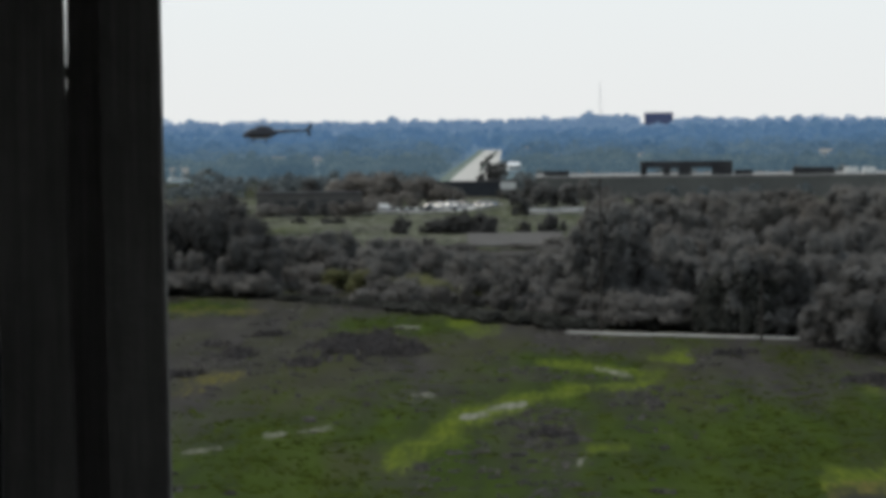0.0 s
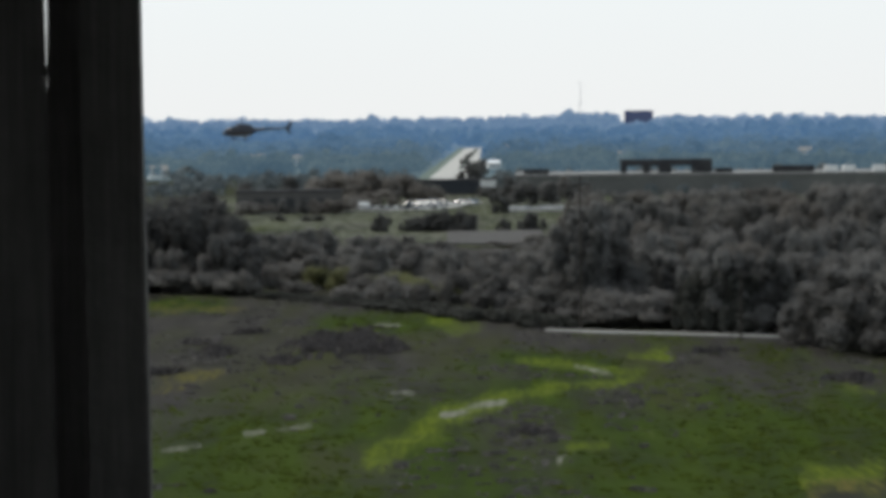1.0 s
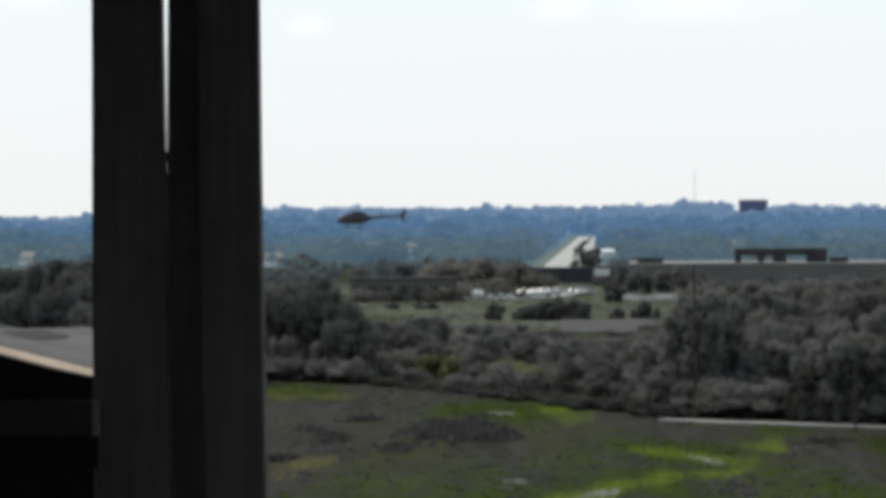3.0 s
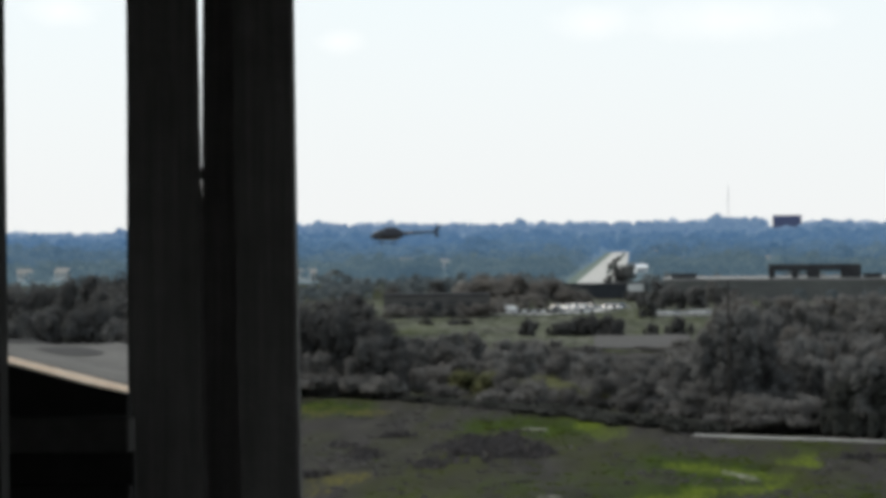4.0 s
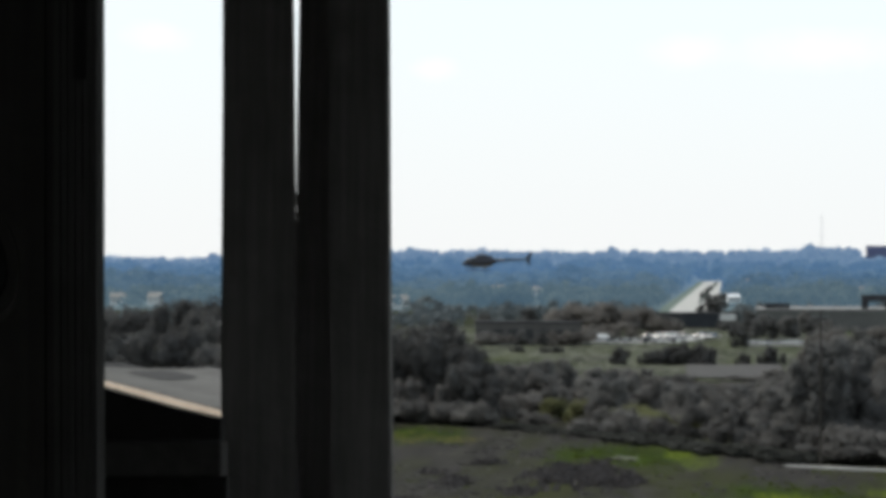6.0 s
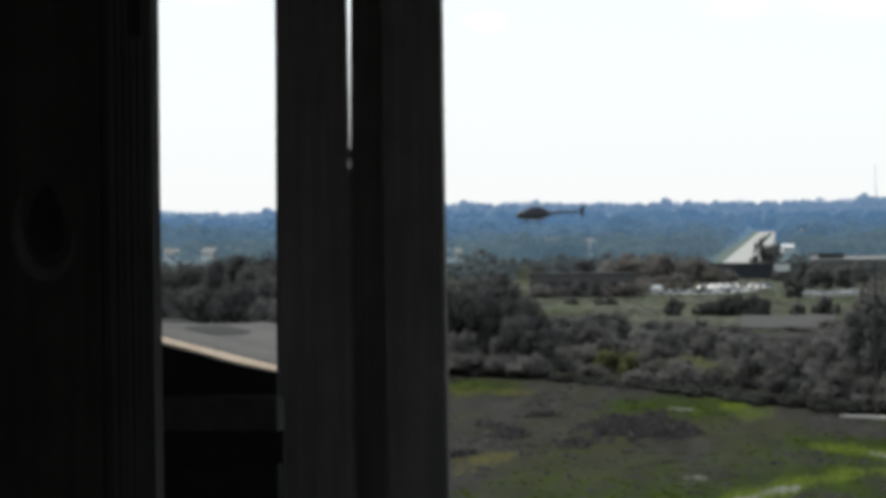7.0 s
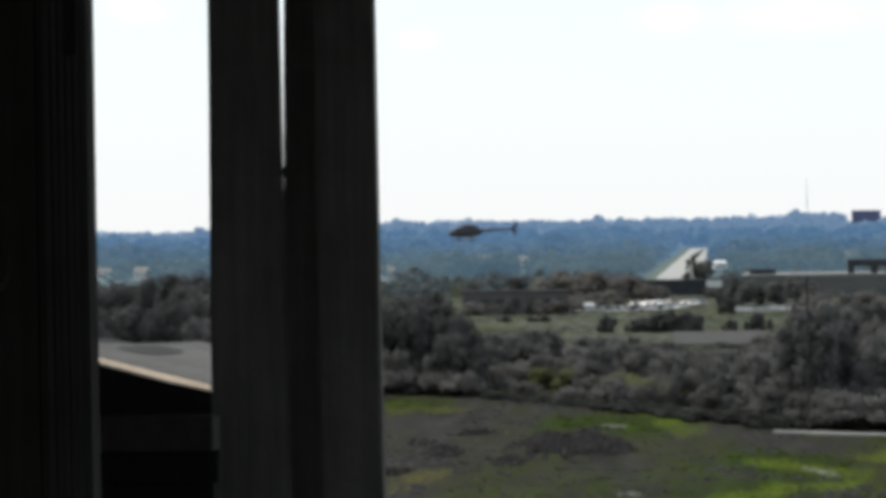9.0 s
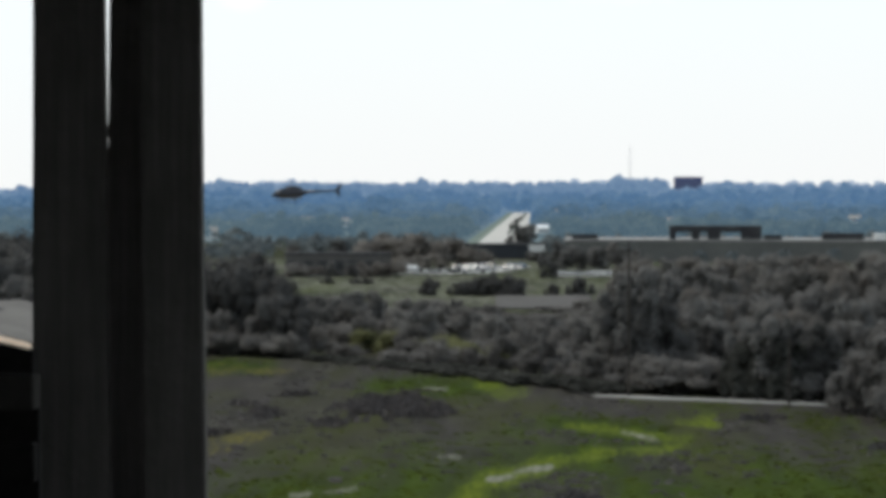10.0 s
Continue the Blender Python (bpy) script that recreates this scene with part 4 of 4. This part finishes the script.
# ---- the valley: lane, highway, car parks ----


def ribbon(name, pts, lift, mat, label, category="road"):
    """A road laid on the ground: points of bearing, distance and half width."""
    verts, faces = [], []
    fine = []
    for (a, d, w), (a2, d2, w2) in zip(pts, pts[1:]):
        for i in range(12):
            t = i / 12
            fine.append((a + (a2 - a) * t, d + (d2 - d) * t, w + (w2 - w) * t))
    fine.append(pts[-1])
    places = [bearing(a, d) for a, d, w in fine]
    for i, (p, (a, d, w)) in enumerate(zip(places, fine)):
        run = (places[min(i + 1, len(places) - 1)] - places[max(i - 1, 0)]).normalized()
        out_ = Vector((run.y, -run.x, 0))
        ground_z = float(height(p.x, p.y))
        for sgn in (-1, 1):
            q = p + out_ * w * sgn
            verts += [(q.x, q.y, ground_z + lift), (q.x, q.y, ground_z - 1.0)]
    for i in range(len(fine) - 1):
        b = i * 4
        faces += [(b, b + 2, b + 6, b + 4), (b, b + 4, b + 5, b + 1), (b + 2, b + 3, b + 7, b + 6)]
    tagged(part(name, raw(name, verts, faces), mat), label, category, kind="structure")


ribbon("lane", [(1.25, 449, 0.8), (2.2, 443, 1.3), (4.0, 437, 1.2), (5.45, 432.5, 0.6)], 0.22, ROAD, "pale lane running along the foot of the trees")
ribbon("highway", [(-0.47, 1500, 12.8), (-0.32, 1950, 11.9), (-0.22, 2400, 10.6), (-0.13, 2950, 9.4), (-0.09, 3330, 8.8)], 0.5, HIGHWAY, "pale concrete highway running straight to the hills")
ribbon("median", [(-0.33, 1900, 1.2), (-0.205, 2360, 1.5), (-0.08, 2850, 1.6), (-0.015, 3280, 1.6)], 0.62, MEDIAN, "dull grass median between the carriageways", "verge")
ribbon("verge", [(-1.05, 1500, 3.4), (-0.755, 1950, 3.4), (-0.54, 2400, 3.2), (-0.37, 2950, 3.2), (-0.30, 3330, 3.2)], 0.42, VERGE, "grey-green grass verge beside the highway", "verge")
ribbon("car_park", [(-2.6, 1062, 8), (-1.5, 1060, 8), (-1.1, 1072, 9), (-0.7, 1110, 9), (-0.35, 1150, 9), (-0.1, 1150, 9)], 0.4, HIGHWAY, "pale concrete car park by the low buildings", "pavement")
ribbon("gravel_lot", [(-0.58, 805, 44), (1.16, 805, 44)], 0.35, GRAVEL, "bare grey gravel strip below the clearing", "pavement")
ribbon("service_road", [(0.5, 1038, 4), (2.0, 1036, 4)], 0.4, ROAD, "narrow pale car park across the clearing", "pavement")


def at(az, d, turn=0.0, z=0.0):
    """The pose on the ground at a bearing and distance; turn 0 faces the long side to the lookout."""
    p = stand(az, d)
    return Matrix.Translation((p.x, p.y, p.z + z)) @ Euler((0, 0, radians(turn - az))).to_matrix().to_4x4()


def make_car(paint, label):
    car = tagged(new("car"), label, "car", "parked cars")
    bm = bmesh.new()
    rows = [(-2.2, 0.55, 0.72, 0.78), (-2.05, 0.42, 0.88, 0.84), (-0.9, 0.36, 0.95, 0.9), (0.8, 0.36, 0.95, 0.9), (1.9, 0.42, 0.82, 0.86), (2.2, 0.5, 0.66, 0.78)]
    rings = [[bm.verts.new(c) for c in ((x, -w, lo), (x, w, lo), (x, w * 1.0, hi - 0.15), (x, w * 0.9, hi), (x, -w * 0.9, hi), (x, -w, hi - 0.15))] for x, lo, hi, w in rows]
    for r0, r1 in zip(rings, rings[1:]):
        for i in range(6):
            bm.faces.new((r0[i], r1[i], r1[(i + 1) % 6], r0[(i + 1) % 6]))
    bm.faces.new(rings[0])
    bm.faces.new(rings[-1][::-1])
    bmesh.ops.recalc_face_normals(bm, faces=bm.faces)
    body = part("body", bm, paint, car)
    bm = bmesh.new()
    low = [bm.verts.new(c) for c in ((-1.75, -0.8, 0.9), (1.15, -0.8, 0.9), (1.15, 0.8, 0.9), (-1.75, 0.8, 0.9))]
    top = [bm.verts.new(c) for c in ((-1.25, -0.65, 1.38), (0.35, -0.65, 1.40), (0.35, 0.65, 1.40), (-1.25, 0.65, 1.38))]
    for i in range(4):
        bm.faces.new((low[i], low[(i + 1) % 4], top[(i + 1) % 4], top[i]))
    bm.faces.new(top)
    part("cabin_glass", bm, GLASS_DARK, car)
    part("roof", boxed(-1.28, 0.38, -0.66, 0.66, 1.385, 1.45, bevel=0.03), paint, car)
    for x in (-1.35, 1.35):
        for y in (-0.8, 0.8):
            bm = bmesh.new()
            bmesh.ops.create_cone(bm, cap_ends=True, segments=14, radius1=0.33, radius2=0.33, depth=0.22, matrix=Matrix.Translation((x, y, 0.33)) @ Euler((radians(90), 0, 0)).to_matrix().to_4x4())
            part("wheel", bm, RUBBER, car)
    return car


def make_van(label):
    van = tagged(new("van"), label, "van", "parked vans")
    part("box", boxed(-3.2, 1.2, -1.1, 1.1, 0.7, 3.3, bevel=0.06), PAINT_WHITE, van)
    bm = boxed(1.25, 2.9, -1.0, 1.0, 0.55, 2.2, bevel=0.1)
    for v in bm.verts:
        if v.co.x > 2.2 and v.co.z > 1.5:
            v.co.x -= 0.55
    part("cab", bm, PAINT_WHITE, van)
    part("windscreen", boxed(1.75, 2.2, -1.012, 1.012, 1.5, 2.05, bevel=0.03), GLASS_DARK, van)
    part("chassis", boxed(-3.1, 2.7, -0.9, 0.9, 0.45, 0.69), RUBBER, van)
    for x in (-2.2, 2.0):
        for y in (-0.9, 0.9):
            bm = bmesh.new()
            bmesh.ops.create_cone(bm, cap_ends=True, segments=14, radius1=0.42, radius2=0.42, depth=0.3, matrix=Matrix.Translation((x, y, 0.42)) @ Euler((radians(90), 0, 0)).to_matrix().to_4x4())
            part("wheel", bm, RUBBER, van)
    return van


def spread(first, poses):
    """Puts the thing at the first pose and copies at the others."""
    for m in poses[1:]:
        copy_thing(first, m)
    first.matrix_basis = poses[0]


rc = random.Random(4)
white_poses, silver_poses, dark_poses, van_poses = [], [], [], []
for i in range(22):  # row along the front of the car park
    az = -2.45 + i * 0.062 * 1.4
    rc.choice([white_poses, silver_poses, dark_poses]).append(at(az, 1056 + rc.uniform(-2, 2), 90 + rc.uniform(-6, 6) if i % 2 else rc.uniform(-5, 5), 0.42))
for i in range(26):
    az = -1.3 + rc.uniform(0, 1.22)
    rc.choice([white_poses, silver_poses, dark_poses, dark_poses]).append(at(az, rc.uniform(1088, 1130), 60 + rc.uniform(-8, 8), 0.42))
van_poses += [at(-2.05, 1066, 4, 0.42) @ Matrix.Diagonal((0.8, 0.8, 0.72, 1))]
blue_poses = [at(-1.02 + 0.085 * i, 1122 + 3 * i, 25 + 6 * i, 0.42) for i in range(4)] + [at(-0.30 + 0.08 * i, 1128 + 2 * i, 80, 0.42) for i in range(4)]
for i in range(16):
    az = 0.62 + i * 0.078
    if i not in (5, 6):
        rc.choice([white_poses, white_poses, white_poses, silver_poses]).append(at(az, 1036, rc.uniform(-4, 4), 0.42))
spread(make_car(PAINT_WHITE, "white parked saloon car on the pale car park"), white_poses)
spread(make_car(PAINT_SILVER, "silver grey parked saloon car on the pale car park"), silver_poses)
spread(make_car(PAINT_BLUE, "blue parked saloon car on the pale car park"), blue_poses)
spread(make_car(PAINT_DARK, "dark parked saloon car on the pale car park"), dark_poses)
spread(make_van("white box van parked by the low buildings"), van_poses)


def make_hall(name, az, d, long, deep, tall, wall, label, bays, turn=0.0, coping=COPING, roof_mat=ROOF_DARK):
    """A long flat-roofed building with window bays, its front to the lookout."""
    hall = tagged(new(name), label, "building")
    hall.matrix_basis = at(az, d, turn)
    part("wall", boxed(-long / 2, long / 2, 0, deep, -1, tall), wall, hall)
    part("coping", boxed(-long / 2 - 0.3, long / 2 + 0.3, -0.3, deep + 0.3, tall + 0.01, tall + 0.5, bevel=0.05), coping, hall)
    part("roof", boxed(-long / 2 + 0.4, long / 2 - 0.4, 0.4, deep - 0.4, tall + 0.505, tall + 0.6), roof_mat, hall)
    pitch = long / max(bays, 1)
    for i in range(bays):
        x = -long / 2 + pitch * (i + 0.5)
        win = part("window", boxed(x - pitch * 0.32, x + pitch * 0.32, -0.12, -0.02, tall * 0.35, tall * 0.72, bevel=0.02), GLASS_DARK, hall)
        part("sill", boxed(x - pitch * 0.35, x + pitch * 0.35, -0.25, -0.005, tall * 0.33 - 0.15, tall * 0.345), coping, win)
    return hall


make_hall("low_building", -3.43, 1040, 35, 18, 7.0, WALL_BROWN, "low brown brick building with dark flat roof behind the clearing", 7, coping=ROOF_DARK)
make_hall("low_building", -0.50, 1290, 38, 18, 5.3, WALL_SLATE, "low dark flat-roofed building beside the car park", 0, coping=ROOF_DARK)
make_hall("pale_building", 0.18, 1272, 6.4, 10, 6.3, WALL_PALE, "small pale building with dark roof beside the car park", 0, coping=ROOF_DARK)
warehouse = make_hall("warehouse", 5.1, 1235, 190, 60, 8.2, WALL_GREY, "long grey warehouse with pale coping and roof plant", 0, 4.0, roof_mat=ROOF_GREY)
pent = part("penthouse", boxed(-54, -18, 8, 20, 11.6, 14.2, bevel=0.1), ROOF_DARK, warehouse, "dark roof plant screen on legs")
for x0, x1 in ((-54, -51.5), (-45, -42.5), (-39, -34), (-26, -18)):
    part("leg", boxed(x0, x1, 8.3, 12, 8.805, 11.59), ROOF_DARK, pent)
part("roof_unit", boxed(-92, -82, 8, 14, 8.805, 10.8, bevel=0.1), ROOF_DARK, warehouse)
part("roof_unit", boxed(-17, -10, 9, 14, 8.805, 10.6, bevel=0.1), ROOF_DARK, warehouse)
part("roof_unit", boxed(6, 22, 9, 16, 8.805, 11.4, bevel=0.1), ROOF_DARK, warehouse)
for x in (26, 33, 45, 52):
    part("roof_unit", boxed(x, x + 5, 8, 13, 8.805, 11.2, bevel=0.1), WALL_PALE, warehouse, "white roof unit")
make_hall("skyline_block", 2.92, 4400, 40, 20, 17.6, WALL_HAZED, "multi-storey block on the skyline ridge, coloured blue-grey for haze", 0, coping=WALL_HAZED, roof_mat=WALL_HAZED)


def make_house(label, wall, roof_mat):
    house = tagged(new("house"), label, "house", "houses among the far woods")
    part("wall", boxed(-6, 6, 0, 8, -1, 5.5), wall, house)
    bm = bmesh.new()
    slab(bm, [Vector((-6.5, -0.6, 5.5)), Vector((6.5, -0.6, 5.5)), Vector((6.5, 4, 8.4)), Vector((-6.5, 4, 8.4))], 0.2)
    slab(bm, [Vector((-6.5, 4, 8.4)), Vector((6.5, 4, 8.4)), Vector((6.5, 8.6, 5.5)), Vector((-6.5, 8.6, 5.5))], 0.2)
    bmesh.ops.recalc_face_normals(bm, faces=bm.faces)
    part("roof", bm, roof_mat, house)
    for x in (-3.5, 0, 3.5):
        part("window", boxed(x - 0.7, x + 0.7, -0.06, -0.01, 2.6, 4.2, bevel=0.02), GLASS_DARK, house)
    return house


def house_row(label, wall, roof_mat, places):
    first = make_house(label, wall, roof_mat)
    poses = [at(a, d, turn) @ Matrix.Diagonal((size, size, size, 1)) for a, d, turn, size in places]
    spread(first, poses)


house_row("pale sided house with light roof among the woods", WALL_PALE, COPING, [(a, d, (i * 37) % 60 - 30, 0.85) for i, (a, d) in enumerate(HOUSES) if a != 0.30])
house_row("white house with bright metal roof beside the highway", WALL_PALE, PAINT_WHITE, [(0.30, 1965, 20, 0.62)])


# lattice mast on the ridge
def rod(bm, p, q, r0, r1=None, sides=6):
    p, q = Vector(p), Vector(q)
    m = Matrix.Translation((p + q) / 2) @ (q - p).to_track_quat("Z", "Y").to_matrix().to_4x4()
    bmesh.ops.create_cone(bm, cap_ends=True, segments=sides, radius1=r0, radius2=r0 if r1 is None else r1, depth=(q - p).length, matrix=m)


mast = tagged(new("radio_mast"), "thin grey lattice radio mast on the skyline", "mast")
mast.matrix_basis = at(1.86, 4420)
for i in range(3):
    bm = bmesh.new()
    a = math.tau * i / 3
    rod(bm, (math.cos(a) * 1.6, math.sin(a) * 1.6, -1), (math.cos(a) * 0.5, math.sin(a) * 0.5, 52), 0.16, 0.10)
    part("leg", bm, STEEL, mast)
bm = bmesh.new()
for k in range(26):
    w0, w1 = 1.6 - 1.1 * k / 26, 1.6 - 1.1 * (k + 1) / 26
    for i in range(3):
        a, b = math.tau * i / 3, math.tau * (i + 1) / 3
        rod(bm, (math.cos(a) * w0, math.sin(a) * w0, k * 2), (math.cos(b) * w1, math.sin(b) * w1, k * 2 + 2), 0.07, sides=4)
part("bracing", bm, STEEL, mast)
bm = bmesh.new()
rod(bm, (0, 0, 51), (0, 0, 58), 0.12, 0.05)
part("aerial", bm, STEEL, mast)

# utility poles among the trees
pole = tagged(new("utility_pole"), "tall dark wooden utility pole with a crossarm", "pole", "utility poles")
bm = bmesh.new()
rod(bm, (0, 0, -1), (0, 0, 17), 0.19, 0.12, 8)
part("shaft", bm, BARK, pole)
part("crossarm", boxed(-1.2, 1.2, -0.07, 0.07, 16.0, 16.15), BARK, pole)
for x in (-1.05, 0.0, 1.05):
    bm = bmesh.new()
    rod(bm, (x, 0, 16.15), (x, 0, 16.42), 0.06, 0.04)
    part("insulator", bm, STEEL, pole)
spread(pole, [at(1.85, 446) @ Matrix.Diagonal((1, 1, 1.3, 1)), at(4.75, 428) @ Matrix.Diagonal((1, 1, 0.55, 1))])

# ---- helicopter over the valley ----
heli = tagged(new("helicopter"), "dark light helicopter with slim tail boom and skids, in flight", "helicopter")


def loft(rows, sides=14):
    """A body of rings along x: x, height of the axis, half width, half height."""
    bm = bmesh.new()
    rings = []
    for x, z, w, h in rows:
        rings.append([bm.verts.new((x, math.cos(math.tau * i / sides) * w, z + math.sin(math.tau * i / sides) * h)) for i in range(sides)])
    for r0, r1 in zip(rings, rings[1:]):
        for i in range(sides):
            bm.faces.new((r0[i], r1[i], r1[(i + 1) % sides], r0[(i + 1) % sides]))
    bm.faces.new(rings[0])
    bm.faces.new(rings[-1][::-1])
    bmesh.ops.recalc_face_normals(bm, faces=bm.faces)
    for f in bm.faces:
        f.smooth = True
    return bm


part("fuselage", loft([(-3.1, 0.75, 0.05, 0.05), (-2.9, 0.8, 0.35, 0.25), (-2.3, 0.95, 0.6, 0.5), (-1.4, 1.1, 0.68, 0.72), (-0.2, 1.15, 0.68, 0.78), (0.9, 1.15, 0.6, 0.65), (1.8, 1.3, 0.4, 0.42), (2.4, 1.42, 0.22, 0.24)]), CRAFT_DARK, heli)
part("belly", loft([(-2.6, 0.62, 0.2, 0.12), (-1.6, 0.5, 0.5, 0.2), (0.4, 0.5, 0.52, 0.2), (1.5, 0.75, 0.3, 0.2)]), CRAFT_STRIPE, heli, "lighter tan belly")
part("windscreen", loft([(-2.95, 0.98, 0.2, 0.1), (-2.4, 1.25, 0.5, 0.3), (-1.7, 1.45, 0.6, 0.4), (-1.1, 1.5, 0.64, 0.38)]), GLASS_DARK, heli)
part("engine_cowling", loft([(-1.2, 1.9, 0.1, 0.1), (-0.8, 1.98, 0.38, 0.28), (0.6, 2.0, 0.4, 0.3), (1.6, 1.75, 0.2, 0.2)]), CRAFT_DARK, heli)
part("tail_boom", loft([(1.9, 1.4, 0.26, 0.26), (4.5, 1.55, 0.18, 0.18), (7.2, 1.68, 0.11, 0.12)]), CRAFT_DARK, heli)
bm = bmesh.new()
for pts in ([(6.5, 1.75), (7.2, 1.75), (7.65, 2.75), (7.25, 2.75)], [(6.6, 1.6), (7.2, 1.6), (7.35, 0.85), (7.0, 0.85)]):
    va = [bm.verts.new((x, -0.05, z)) for x, z in pts]
    vb = [bm.verts.new((x, 0.05, z)) for x, z in pts]
    bm.faces.new(va)
    bm.faces.new(vb[::-1])
    for i in range(4):
        bm.faces.new((va[i], vb[i], vb[(i + 1) % 4], va[(i + 1) % 4]))
bmesh.ops.recalc_face_normals(bm, faces=bm.faces)
part("tail_fin", bm, CRAFT_DARK, heli)
part("stabiliser", boxed(5.0, 5.5, -1.0, 1.0, 1.55, 1.61, bevel=0.02), CRAFT_DARK, heli)
bm = bmesh.new()
rod(bm, (-0.1, 0, 2.2), (-0.1, 0, 2.95), 0.09)
hub = part("rotor_mast", bm, STEEL, heli)
for sgn in (-1, 1):
    bm = boxed(0.15, 5.0, -0.16, 0.16, 2.93, 2.97, bevel=0.01)
    bmesh.ops.transform(bm, matrix=Matrix.Translation((-0.1, 0, 0)) @ Euler((0, 0, radians(62 + (180 if sgn < 0 else 0)))).to_matrix().to_4x4(), verts=bm.verts)
    part("rotor_blade", bm, CRAFT_DARK, hub)
part("tail_rotor", boxed(7.05, 7.15, 0.12, 0.16, 0.9, 2.5, bevel=0.01), CRAFT_DARK, heli)
for y in (-0.95, 0.95):
    bm = bmesh.new()
    rod(bm, (-2.2, y, -0.15), (1.2, y, -0.15), 0.05)
    rod(bm, (-2.2, y, -0.15), (-2.55, y, 0.05), 0.05)
    skid = part("skid", bm, CRAFT_DARK, heli)
    for x in (-1.4, 0.5):
        bm = bmesh.new()
        rod(bm, (x, y, -0.15), (x, y * 0.4, 0.55), 0.045)
        part("strut", bm, CRAFT_DARK, skid)
spot = bearing(-4.27, 480, EYE - 2.45)
heli.matrix_basis = Matrix.Translation(spot) @ Euler((0, radians(1), radians(8))).to_matrix().to_4x4()
